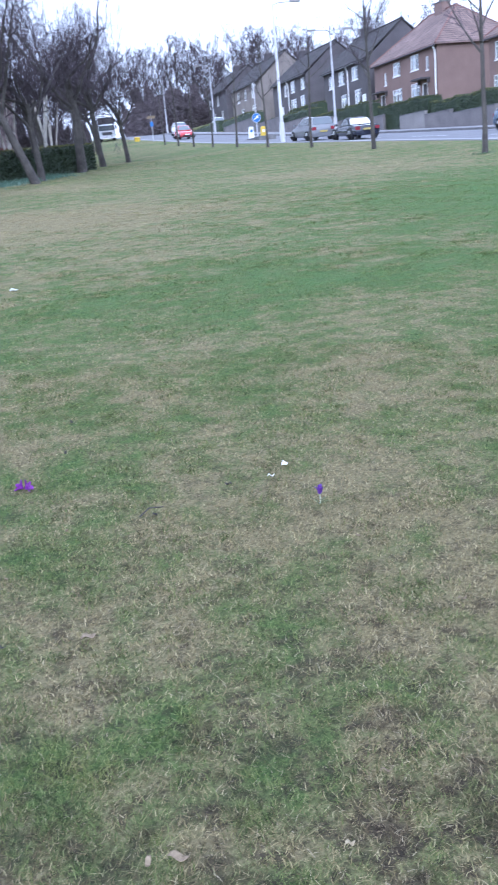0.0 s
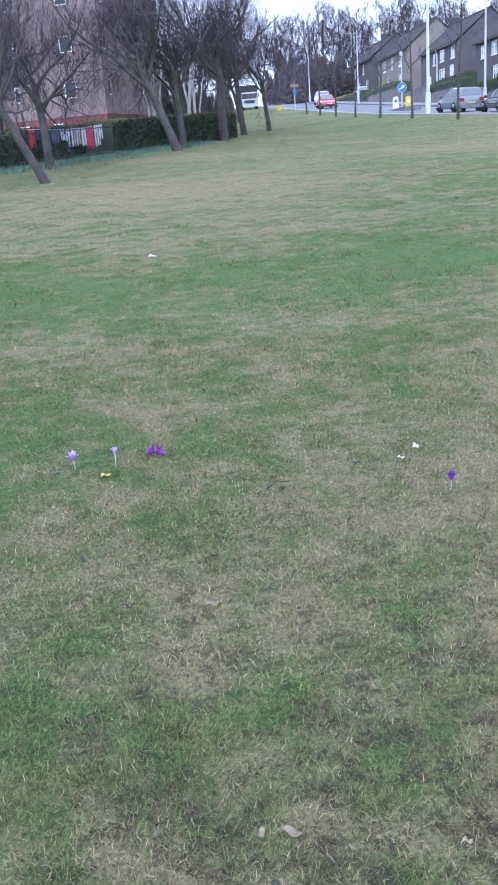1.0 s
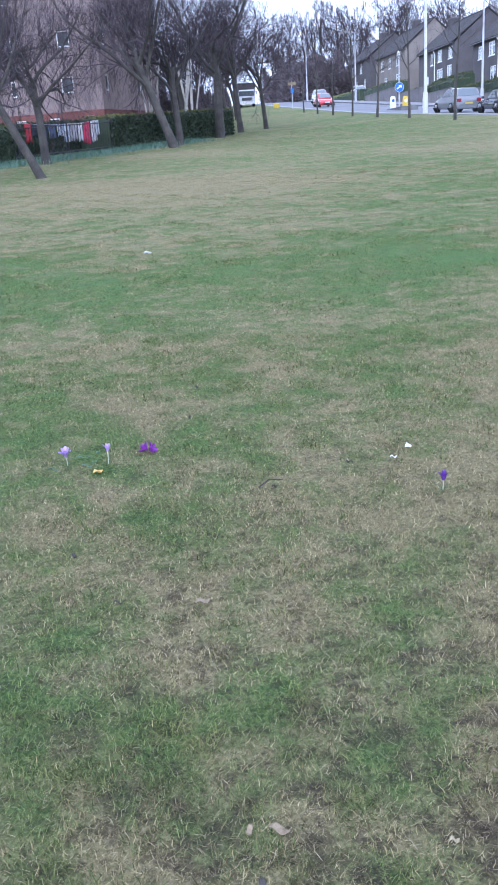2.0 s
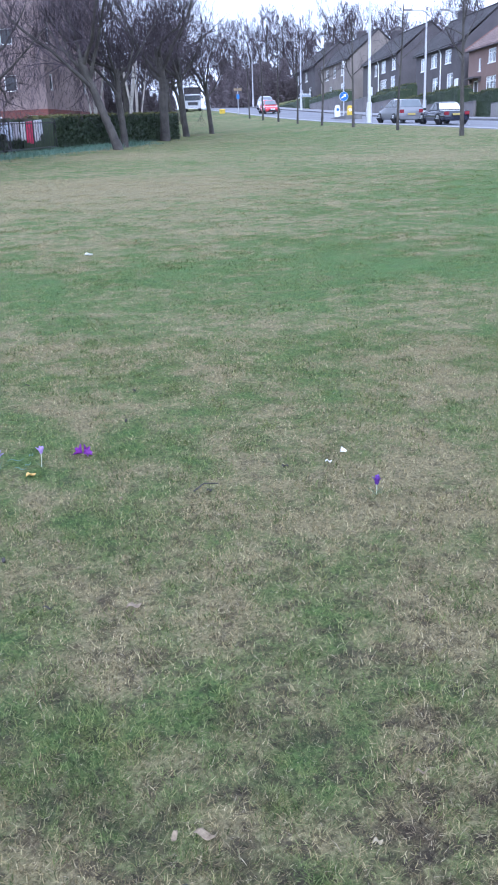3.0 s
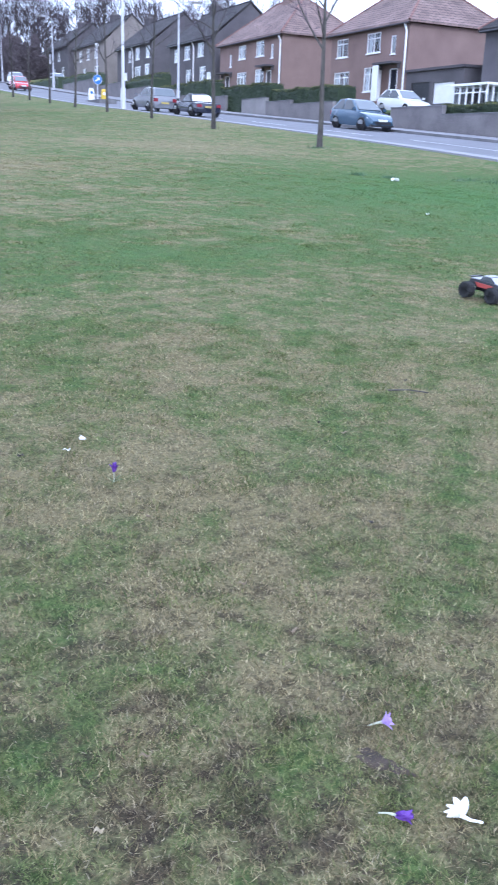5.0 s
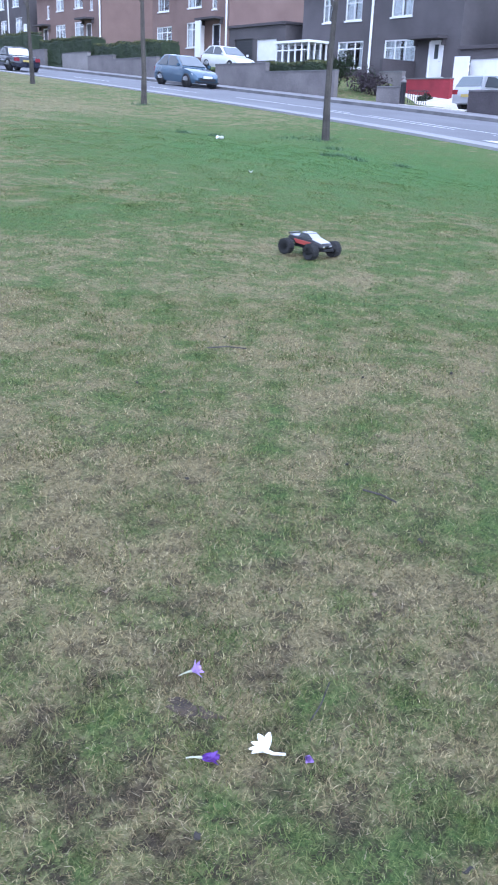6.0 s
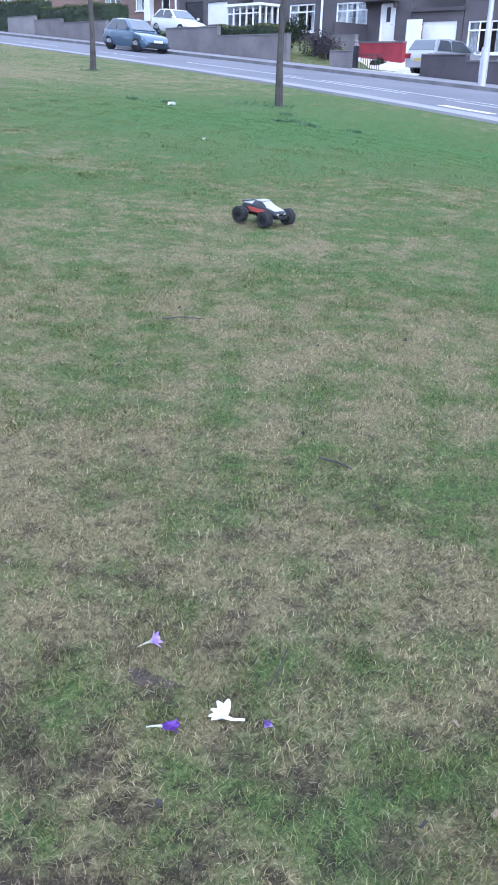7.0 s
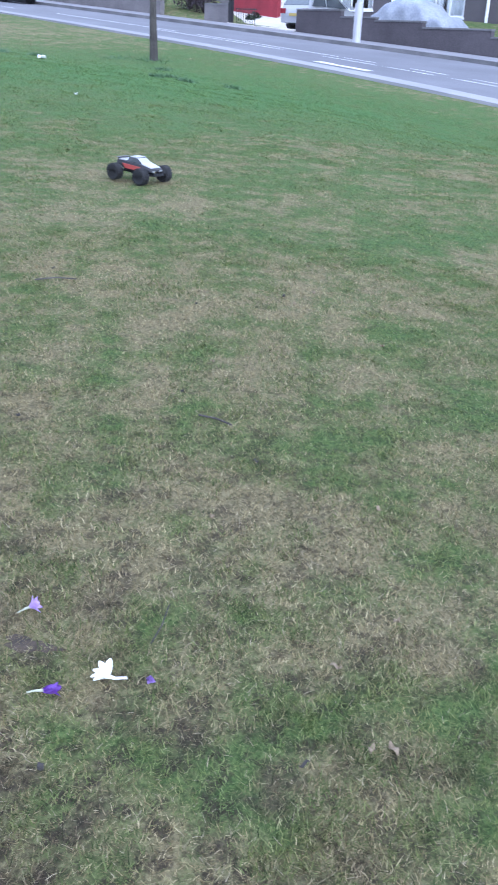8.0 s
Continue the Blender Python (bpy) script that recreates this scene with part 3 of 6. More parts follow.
    for ya, yb, zc, out in canopy:
        c = part("canopy", Shape().box(x - out, x - 0.002, ya, yb, zc, zc + 0.14), M_STONE_DARK, h)
        for yk in (ya + 0.1, yb - 0.18):
            part("bracket", Shape().box(x - 0.25, x - 0.002, yk, yk + 0.08, zc - 0.3, zc - 0.002), M_STONE_DARK, c)
    return h


# brown pair of houses with hipped roofs
house(73.0, 86.3, 6.2, 11.25, M_HARL, M_TILE, 3.6, 4.3,
      [(80.4, 81.95, 9.8, 11.0), (76.55, 78.2, 9.8, 11.1), (74.65, 75.15, 9.5, 10.6), (83.5, 84.0, 9.3, 10.4), (80.2, 82.2, 7.15, 8.65), (76.5, 78.25, 7.25, 8.7)],
      [(75.0, 75.9, 6.35, 8.45, M_HARL_DARK, "dark panelled front door"), (84.0, 84.9, 6.35, 8.45, M_HARL_DARK, "dark panelled front door")],
      chimney=((79.6, 42.1, 0.75),), label="brown harled two-storey house with a hipped tiled roof", drain=73.25, canopy=((74.4, 76.5, 8.75, 0.9), (83.3, 85.6, 8.65, 0.8)))
house(54.2, 64.6, 5.2, 10.25, M_HARL, M_TILE, 3.5, 4.3,
      [(62.15, 63.75, 8.65, 9.95), (57.7, 59.5, 8.65, 10.0), (55.75, 56.35, 8.4, 9.6), (61.75, 63.95, 6.15, 7.6), (57.5, 59.65, 6.05, 7.7)],
      [(55.3, 56.2, 5.3, 7.4, M_NAVY, "dark blue front door")],
      chimney=((60.4, 42.1, 0.8),), label="brown harled house with red hip tiles and white windows", drain=54.45, canopy=((54.9, 57.4, 7.7, 0.8),))
part("porch_screen", Shape().box(37.2, 37.26, 56.6, 57.3, 5.3, 7.65).box(37.26, 37.98, 57.24, 57.3, 5.3, 7.65), M_WHITE, bpy.data.objects["house.001"], "white glazed porch screen")
# dark grey houses lower down
house(33.3, 46.2, 3.6, 8.9, M_HARL_DARK, M_SLATE, 3.4, 4.3,
      [(40.6, 42.8, 4.35, 5.8), (36.45, 38.85, 4.3, 5.75), (44.2, 46.0, 4.4, 5.8), (43.4, 44.3, 6.9, 8.2), (40.9, 42.3, 6.9, 8.2), (36.9, 38.5, 6.9, 8.2)],
      [(34.45, 35.4, 3.65, 5.55, M_WHITE, "white front door with a dark glazed slot", 1)],
      chimney=((39.5, 42.1, 0.8),), label="dark grey harled house with large white windows", drain=39.95, canopy=((34.2, 36.45, 5.65, 0.8),), net=0.9)
house(10.5, 29.9, 2.3, 7.7, M_HARL_DARK, M_SLATE, 3.4, 4.3,
      [(27.6, 29.6, 3.15, 4.6), (22.6, 24.9, 2.9, 4.4), (18.0, 20.4, 2.7, 4.3), (27.9, 29.2, 5.6, 6.9), (22.8, 24.5, 5.6, 6.9), (14.0, 16.0, 2.7, 4.2)],
      [(25.6, 26.5, 2.4, 4.4, M_WHITE, "white front door")], label="dark grey harled house with white window frames", drain=21.4, net=0.9)
# dark terraces higher up the street
house(88.2, 100.5, 7.0, 12.35, M_HARL_DARK, M_SLATE, 3.5, 0,
      [(94.4, 96.0, 10.75, 12.1), (90.6, 92.2, 10.8, 12.1), (94.0, 95.5, 8.1, 9.7), (90.0, 91.6, 8.3, 9.8), (97.6, 99.0, 10.7, 12.0)],
      [(88.7, 89.6, 7.05, 9.1, M_WHITE, "white front door")], chimney=((97.2, 42.1, 0.7),), label="dark grey gabled house with white windows", drain=93.2)
house(106.5, 120.0, 8.3, 13.45, M_HARL_DARK, M_SLATE, 3.4, 0,
      [(110.9, 112.5, 11.9, 13.25), (107.2, 108.6, 11.9, 13.2), (110.6, 112.8, 9.9, 11.1), (114.2, 115.2, 11.8, 13.1), (107.4, 109.0, 9.8, 11.2)],
      [(116.0, 117.0, 8.6, 10.6, M_WHITE, "white front door")], chimney=((118.6, 42.1, 0.7),), label="dark slate-roofed house further up the hill", drain=113.4)
house(126.0, 141.5, 9.6, 15.2, M_HARL_BEIGE, M_SLATE, 3.6, 0,
      [(137.0, 138.4, 13.4, 14.8), (133.0, 134.4, 13.4, 14.8), (129.0, 130.4, 13.4, 14.8), (135.0, 136.6, 10.8, 12.3), (128.5, 130.5, 10.8, 12.3)],
      chimney=((134.0, 42.1, 0.8),), label="beige harled house under a dark slate roof")
house(145.0, 160.0, 10.6, 16.2, M_HARL_DARK, M_SLATE, 3.4, 0,
      [(156.0, 157.4, 14.4, 15.8), (150.0, 151.4, 14.4, 15.8), (153.0, 154.6, 11.8, 13.3), (147.5, 149.0, 11.8, 13.3)],
      chimney=((152.0, 42.1, 0.8),), label="grey house at the top of the street")


def garage(y0, y1, x, floor, top, doors, wall, label, depth=6.5):
    g = thing("garage", label, "garage")
    sh = Shape()
    holed_wall(sh, y0, y1, floor - 1.5, top, [d[:4] for d in doors], lambda a_, t_, z_: (x + t_, a_, z_), 0, 0.25)
    part("front_wall", sh, wall, g, weld=True)
    part("side_wall", Shape().box(x + 0.25, x + depth, y0, y0 + 0.25, floor - 1.5, top), wall, g)
    part("side_wall", Shape().box(x + 0.25, x + depth, y1 - 0.25, y1, floor - 1.5, top), wall, g)
    part("flat_roof", Shape().box(x - 0.15, x + depth, y0 - 0.12, y1 + 0.02, top + 0.002, top + 0.16), M_STONE_DARK, g)
    for a_, b_, c_, d_, m in doors:
        dd = part("garage_door", Shape().box(x + 0.1, x + 0.16, a_, b_, c_, d_), m, g)
        ribs = Shape()
        n = 9
        for k in range(n):
            zz = c_ + (d_ - c_) * (k + 0.08) / n
            ribs.box(x + 0.085, x + 0.1, a_ + 0.06, b_ - 0.06, zz, zz + (d_ - c_) / n * 0.82)
        part("door_slats", ribs, m, dd)
    return g


garage(47.9, 54.15, 38.0, 4.8, 7.05, [(51.4, 53.5, 4.85, 6.35, M_BLACK), (48.8, 51.0, 4.95, 6.25, M_WHITE)], M_HARL_DARK, "flat-roofed double garage with a dark and a white door")
garage(29.95, 33.25, 38.0, 3.0, 5.1, [(30.3, 32.55, 3.1, 4.65, M_WHITE)], M_HARL_DARK, "flat-roofed grey garage with a white door")
gate_door = thing("side_gate", "white boarded side gate beside the garage", "gate")
for k in range(5):
    part("board", Shape().box(37.4, 37.45, 32.05 + 0.2 * k, 32.24 + 0.2 * k, 2.6, 4.72), M_WHITE, gate_door)
for zz in (3.2, 4.3):
    part("cross_rail", Shape().box(37.45, 37.5, 32.05, 33.04, zz, zz + 0.1), M_WHITE, gate_door)

# white glazed porch of the dark house
porch = thing("glazed_porch", "white glazed porch against the grey house", "porch")
px0, px1, py0, py1 = 36.4, 37.98, 43.6, 46.8
part("porch_base", Shape().box(px0, px1, py0, py1, 3.2, 4.3), M_HARL_DARK, porch)
part("porch_roof", Shape().box(px0 - 0.12, px1, py0 - 0.1, py1 + 0.1, 5.72, 5.86), M_WHITE, porch)
for k in range(6):
    yy = py0 + (py1 - py0 - 0.09) * k / 5
    part("post", Shape().box(px0, px0 + 0.09, yy, yy + 0.09, 4.3, 5.72), M_WHITE, porch)
for k in range(3):
    xx = px0 + (px1 - px0 - 0.2) * (k + 1) / 3
    part("post", Shape().box(xx, xx + 0.09, py0, py0 + 0.09, 4.3, 5.72), M_WHITE, porch)
part("rail", Shape().box(px0 + 0.01, px0 + 0.08, py0 + 0.09, py1 - 0.09, 5.3, 5.36).box(px0 + 0.01, px0 + 0.08, py0 + 0.09, py1 - 0.09, 4.302, 4.36), M_WHITE, porch)
pn = part("pane", Shape().box(px0 + 0.04, px0 + 0.047, py0 + 0.05, py1 - 0.05, 4.31, 5.71), M_GLASS, porch)
pn.visible_shadow = False


# ---------------------------------------------------------------- garden walls, steps, drives
def garden_wall(y0, y1, top, material, label, x=30.7, t=0.25, base=None):
    w = thing("garden_wall", label, "wall", group="garden walls along the street")
    lo = float(road_z(y0)) - 0.25 if base is None else base
    part("wall_body", Shape().box(x, x + t, y0, y1, lo, top - 0.07), material, w)
    part("coping", Shape().box(x - 0.03, x + t + 0.03, y0 - 0.01, y1 - 0.002, top - 0.068, top), M_KERB, w, bevel=0.012)
    return w


for y0, y1, top, m, lab in (
        (-6, 4.0, 1.35, M_STONE_DARK, "dark rendered garden wall with a coping"), (4.0, 10.5, 1.7, M_STONE_DARK, "dark rendered garden wall with a coping"),
        (10.5, 17.0, 2.02, M_STONE_DARK, "dark rendered garden wall with a coping"), (17.0, 19.9, 2.27, M_STONE_DARK, "dark rendered garden wall with a coping"),
        (19.9, 22.1, 2.48, M_STONE_DARK, "dark rendered garden wall with a coping"), (22.1, 23.8, 2.58, M_STONE_DARK, "dark rendered garden wall with a coping"),
        (23.8, 26.1, 2.83, M_STONE_DARK, "dark rendered garden wall with a coping"), (30.1, 31.6, 3.0, M_STONE, "short grey garden wall beside the drive gate"),
        (34.6, 40.2, 3.75, M_STONE, "grey block retaining wall stepped up the hill"), (40.2, 45.0, 4.2, M_STONE, "grey block retaining wall stepped up the hill"),
        (51.6, 57.4, 4.78, M_STONE, "grey block garden wall below a hedge"), (57.4, 61.2, 5.05, M_STONE, "grey block garden wall below a hedge"),
        (61.2, 65.4, 5.35, M_STONE_PALE, "pale rendered garden wall stepped up the hill"), (68.5, 73.5, 5.75, M_STONE, "grey block garden wall below a hedge"),
        (73.5, 78.5, 6.1, M_STONE, "grey block garden wall below a hedge"), (80.0, 87.0, 6.7, M_STONE, "grey block garden wall below a hedge"),
        (87.0, 95.0, 7.3, M_STONE, "grey block garden wall below a hedge"), (95.0, 105.0, 8.1, M_STONE, "grey block garden wall below a hedge"),
        (106.0, 120.0, 9.0, M_STONE, "grey block garden wall below a hedge")):
    garden_wall(y0, y1, top, m, lab)
garden_wall(34.5, 36.2, 3.95, M_STONE, "grey rendered wall of the doorstep", x=35.2, base=2.6)
garden_wall(31.2, 34.5, 3.6, M_REDWALL, "red painted low wall in front of the door", x=35.2, base=2.4)
st = thing("front_steps", "grey concrete steps up to the front door", "steps")
for k in range(5):
    part("step", Shape().box(35.6 + 0.32 * k, 37.95, 34.2, 36.3, 2.7, 2.95 + 0.17 * k), M_STONE_DARK, st)
part("side_panel", Shape().box(35.5, 37.95, 36.3, 36.5, 2.7, 4.6), M_STONE_DARK, st)
dv = Shape()
for k in range(9):
    x = 30.66 + 0.9 * k
    ya_, yb_ = 26.15 - 1.1 * min(k, 1), 30.08 + min(0.9 * k, 4.4)
    dv.v += [(x, ya_, float(road_z(26.15)) + 0.15 + 0.03 * max(k - 3, 0)), (x, yb_, float(road_z(30.08)) + 0.15 + 0.32 * max(k - 3, 0))]
dv.f = [(2 * k, 2 * k + 2, 2 * k + 3, 2 * k + 1) for k in range(8)]
n0 = len(dv.v)
dv.v += [(v[0], v[1], v[2] - 0.6) for v in dv.v]
dv.f += [(2 * k + n0, 2 * k + 1 + n0, 2 * k + 3 + n0, 2 * k + 2 + n0) for k in range(8)] + [(0, 1, 1 + n0, n0)]
tagged(part("driveway", dv, M_CONCRETE), "pale concrete driveway sloping up from the pavement", "driveway", kind="structure")
gate = thing("drive_gate", "dark iron drive gate standing open", "gate")
part("post", Shape().box(30.72, 30.92, 29.95, 30.09, 1.9, 3.15), M_BLACK, gate)
part("post_cap", Shape().lathe((30.82, 30.02, 3.15), (0, 0, 1), [(0, 0.13), (0.06, 0.13), (0.12, 0.06), (0.2, 0.09), (0.27, 0.02)], 10), M_STONE_PALE, gate)
for k in range(9):
    part("bar", Shape().tube([(31.0 + 0.02 * k, 29.85 - 0.12 * k, 2.1), (31.0 + 0.02 * k, 29.85 - 0.12 * k, 2.85)], [0.014, 0.014], 6), M_BLACK, gate)
for zz in (2.14, 2.8):
    part("gate_rail", Shape().tube([(31.0, 29.9, zz), (31.2, 28.8, zz)], [0.02, 0.02], 6), M_BLACK, gate)


def leaf_mass(rng, x0, x1, y0, y1, z0, z1, count, size, top_only=False):
    """Many small leaf faces over the surface of a clipped, slightly lumpy hedge."""
    sh = Shape()
    for _ in range(count):
        u = rng.random()
        x, y = rng.uniform(x0, x1), rng.uniform(y0, y1)
        lump = 0.10 * math.sin(y * 1.9 + x) + 0.06 * math.sin(y * 5.3)
        z = rng.uniform(z0, z1)
        if top_only or u < 0.4:
            z = z1 + lump * 0.7 + rng.gauss(0, size * 0.5)
        elif u < 0.8:
            x = x0 + lump * 0.6 + rng.gauss(0, size * 0.5)
        elif u < 0.9:
            y = y0 + rng.gauss(0, size * 0.5)
        else:
            y = y1 + rng.gauss(0, size * 0.5)
        a_ = Vector((rng.gauss(0, 1), rng.gauss(0, 1), rng.gauss(0, 1))).normalized() * size
        b_ = a_.cross(Vector((rng.gauss(0, 1), rng.gauss(0, 1), rng.gauss(0, 1)))).normalized() * size * 0.6
        p = Vector((x, y, z))
        sh.add([p - a_, p + b_, p + a_, p - b_], [(0, 1, 2, 3)])
    return sh


def hedge(y0, y1, z0, z1, x0, x1, label, count=2600, top=True, mat_side=None, base=None):
    rng = random.Random(int(y0 * 10))
    h = thing("hedge", label, "hedge", group="garden hedges")
    core = Shape()
    n = max(3, int((y1 - y0) / 0.5))
    for k in range(n + 1):
        y = y0 + (y1 - y0) * k / n
        j = 0.08 * math.sin(y * 1.9) + rng.uniform(-0.05, 0.05)
        lo = float(ground_z(x1, y)) - 0.4 if base is None else base
        core.v += [(x0 + 0.05, y, lo), (x0 + 0.06 + j * 0.4, y, z1 - 0.22 + j), (x0 + 0.2, y, z1 - 0.1 + j), (x1 - 0.15, y, z1 - 0.1 + j), (x1, y, z1 - 0.25), (x1, y, lo)]
    for k in range(n):
        for i in range(6):
            a_, b_ = 6 * k + i, 6 * k + (i + 1) % 6
            core.f.append((a_, b_, b_ + 6, a_ + 6))
    core.f += [(5, 4, 3, 2, 1, 0), tuple(6 * n + i for i in range(6))]
    part("inner_growth", core, M_HEDGE, h)
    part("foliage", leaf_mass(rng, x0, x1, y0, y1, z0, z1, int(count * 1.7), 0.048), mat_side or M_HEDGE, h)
    if top:
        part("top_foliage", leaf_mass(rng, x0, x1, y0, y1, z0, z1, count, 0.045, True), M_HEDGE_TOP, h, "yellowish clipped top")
    return h


hedge(51.6, 61.0, 4.0, 5.75, 31.0, 32.4, "dark green clipped hedge above the garden wall", 5200)
hedge(61.3, 70.3, 4.6, 6.35, 31.0, 32.2, "clipped hedge with a yellowish top above a wall", 4600)
hedge(72.5, 86.5, 5.3, 7.1, 31.0, 32.4, "long clipped hedge with a yellowish top", 5200)
hedge(88.0, 103.0, 6.8, 8.15, 31.2, 33.0, "dark green hedge above the street wall", 3600)
hedge(91.0, 101.0, 8.0, 8.9, 33.5, 34.6, "second clipped hedge higher in the garden", 2400)
hedge(108.0, 122.0, 7.8, 9.8, 31.0, 33.0, "dark overgrown hedge beside the street", 3000)
hedge(124.0, 142.0, 8.6, 10.2, 31.0, 33.0, "yellow-topped hedge up the hill", 2600)
hedge(36.5, 44.0, 3.4, 4.15, 31.1, 32.2, "low clipped hedge above the retaining wall", 3600)


def shrub(x, y, r, hgt, label, material, count=1400):
    rng = random.Random(int(x * 7 + y * 13))
    s_ = thing("shrub", label, "shrub", at=(x, y, float(ground_z(x, y)) - 0.1))
    tw = Shape()
    for _ in range(26):
        a_ = rng.uniform(0, 6.28)
        q = r * rng.uniform(0.3, 0.9)
        tw.tube([(0, 0, 0), (q * 0.4 * math.cos(a_), q * 0.4 * math.sin(a_), hgt * 0.5), (q * math.cos(a_), q * math.sin(a_), hgt * rng.uniform(0.6, 1))], [0.02, 0.012, 0.004], 4, False)
    part("branches", tw, M_TWIG, s_)
    lf = Shape()
    for _ in range(count):
        d = Vector((rng.gauss(0, 1), rng.gauss(0, 1), rng.gauss(0, 1))).normalized() * rng.random() ** 0.4
        p = Vector((d.x * r, d.y * r, hgt * (0.52 + 0.46 * d.z) * (0.9 + 0.2 * math.sin(d.x * 5))))
        a_ = Vector((rng.gauss(0, 1), rng.gauss(0, 1), rng.gauss(0, 1))).normalized() * 0.07
        b_ = a_.cross(Vector((0.3, 0.2, 1))).normalized() * 0.04
        lf.add([p - a_, p + b_, p + a_, p - b_], [(0, 1, 2, 3)])
    part("foliage", lf, material, s_)


shrub(35.6, 39.6, 0.9, 1.5, "rounded dark evergreen shrub by the window", M_HEDGE)
shrub(32.2, 33.2, 0.9, 1.1, "straggly brown winter shrub in the front garden", M_TWIG, 500)
shrub(31.9, 36.6, 0.8, 1.3, "dark green shrub behind the wall", M_HEDGE, 1000)
shrub(32.6, 34.6, 1.0, 1.4, "straggly brown winter shrub in the front garden", M_TWIG, 600)
shrub(34.6, 32.2, 0.4, 0.6, "dark green shrub beside the driveway", M_HEDGE, 900)
shrub(33.7, 35.4, 0.45, 1.0, "dark shrub before the red wall", M_HEDGE, 600)


# ---------------------------------------------------------------- vehicles
def car(x, y, z, rz, paintm, label, L=4.0, W=1.74, H=1.47, style="hatch", plate=None, pitch=3.4):
    """Local axes: nose towards +y."""
    c = thing("car", label, "car")
    c.matrix_basis = pose(x, y, z) @ pose(0, 0, 0, pitch, 0, 0) @ pose(0, 0, 0, 0, 0, rz)
    hl, hw = L / 2, W / 2
    belt = H * 0.63
    prof = {"hatch": (0.55, 0.66, 0.93), "estate": (0.58, 0.64, 0.93), "sport": (0.56, 0.62, 0.72), "van": (0.62, 0.8, 1.0)}[style]
    bonnet = H * prof[0]
    # lower body: rings along the length, lofted
    secs = []
    for f_, wf, zt in ((-1.0, 0.80, belt * 0.80), (-0.97, 0.92, belt * 0.96), (-0.8, 0.98, belt), (-0.4, 1.0, belt), (0.2, 1.0, belt * 0.99), (0.40, 0.99, belt * 0.97), (0.75, 0.95, belt * 0.84), (0.92, 0.86, belt * 0.70), (1.0, 0.72, belt * 0.52)) if style != "van" else ((-1.0, 0.95, belt), (-0.9, 1.0, belt), (0.4, 1.0, belt), (0.75, 0.98, belt * 0.95), (0.95, 0.9, belt * 0.8), (1.0, 0.8, belt * 0.6)):
        yy, w = f_ * hl, hw * wf
        zb = 0.20 if abs(f_) < 0.95 else 0.28
        secs.append([(-w * 0.92, yy, zb), (w * 0.92, yy, zb), (w, yy, 0.36), (w * 0.995, yy, zt * 0.72), (w * 0.93, yy, zt * 0.97), (w * 0.8, yy, zt), (-w * 0.8, yy, zt), (-w * 0.93, yy, zt * 0.97), (-w * 0.995, yy, zt * 0.72), (-w, yy, 0.36)])
    body = part("body", Shape().loft(secs), paintm, c, smooth=True)
    # cabin
    top = H
    fl = {"hatch": (-0.95, -0.66, -0.02, 0.40), "estate": (-0.97, -0.84, 0.00, 0.38), "sport": (-0.55, -0.30, 0.02, 0.30), "van": (-0.98, -0.96, 0.45, 0.72)}[style]
    ys = [fl[0] * hl, fl[1] * hl, (fl[1] + fl[2]) / 2 * hl, fl[2] * hl, fl[3] * hl]
    zs = [belt - 0.02, top * 0.975, top, top * 0.975, belt - 0.03]
    cs = []
    for yy, zz, wf in zip(ys, zs, (0.86, 0.72, 0.74, 0.72, 0.86)):
        zz = max(zz, belt - 0.02)
        cs.append([(-hw * 0.9, yy, belt - 0.05), (hw * 0.9, yy, belt - 0.05), (hw * wf, yy, zz - 0.04), (hw * wf * 0.86, yy, zz), (-hw * wf * 0.86, yy, zz), (-hw * wf, yy, zz - 0.04)])
    cabin_m = M_BLACK if style == "sport" else paintm
    cab = part("cabin", Shape().loft(cs), cabin_m, c, smooth=True)
    # side and end glazing, just proud of the cabin
    for sgn in (-1, 1):
        def side_pt(yy, k):
            zz = belt + 0.03 + (top - 0.10 - belt) * k
            w = hw * (0.915 - 0.17 * k)
            return (sgn * w, yy, zz)
        inner = [(ys[0] + 0.20, ys[1] + 0.22), (ys[4] - 0.32, ys[3] - 0.10)]
        cut = (ys[1] + ys[3]) / 2
        for (b0, t0), (b1, t1) in (((inner[0][0], inner[0][1]), (cut - 0.04, cut - 0.04)), ((cut + 0.04, cut + 0.04), (inner[1][0], inner[1][1]))):
            if style == "van" and b0 < cut - 0.5:
                continue
            q = [side_pt(b0, 0), side_pt(b1, 0), side_pt(t1, 1), side_pt(t0, 1)]
            off = [(p[0] - sgn * 0.06, p[1], p[2]) for p in q]
            part("side_window", Shape().add(q + off, [(0, 1, 2, 3), (7, 6, 5, 4), (0, 4, 5, 1), (1, 5, 6, 2), (2, 6, 7, 3), (3, 7, 4, 0)]), M_CARGLASS, cab)
    for ya, yb, nm in ((ys[4], ys[3], "windscreen"), (ys[0], ys[1], "rear_window")):
        k0, k1 = 0.1, 0.9
        d_ = 0.012 if ya > 0 else -0.012
        za, zb = belt + (top * 0.975 - belt) * k0, belt + (top * 0.975 - belt) * k1
        pa, pb = ya + (yb - ya) * k0 + d_, ya + (yb - ya) * k1 + d_
        wa, wb = hw * 0.80, hw * 0.64
        q = [(-wa, pa, za + 0.012), (wa, pa, za + 0.012), (wb, pb, zb + 0.012), (-wb, pb, zb + 0.012)]
        off = [(p[0], p[1] - d_ * 4, p[2] - 0.03) for p in q]
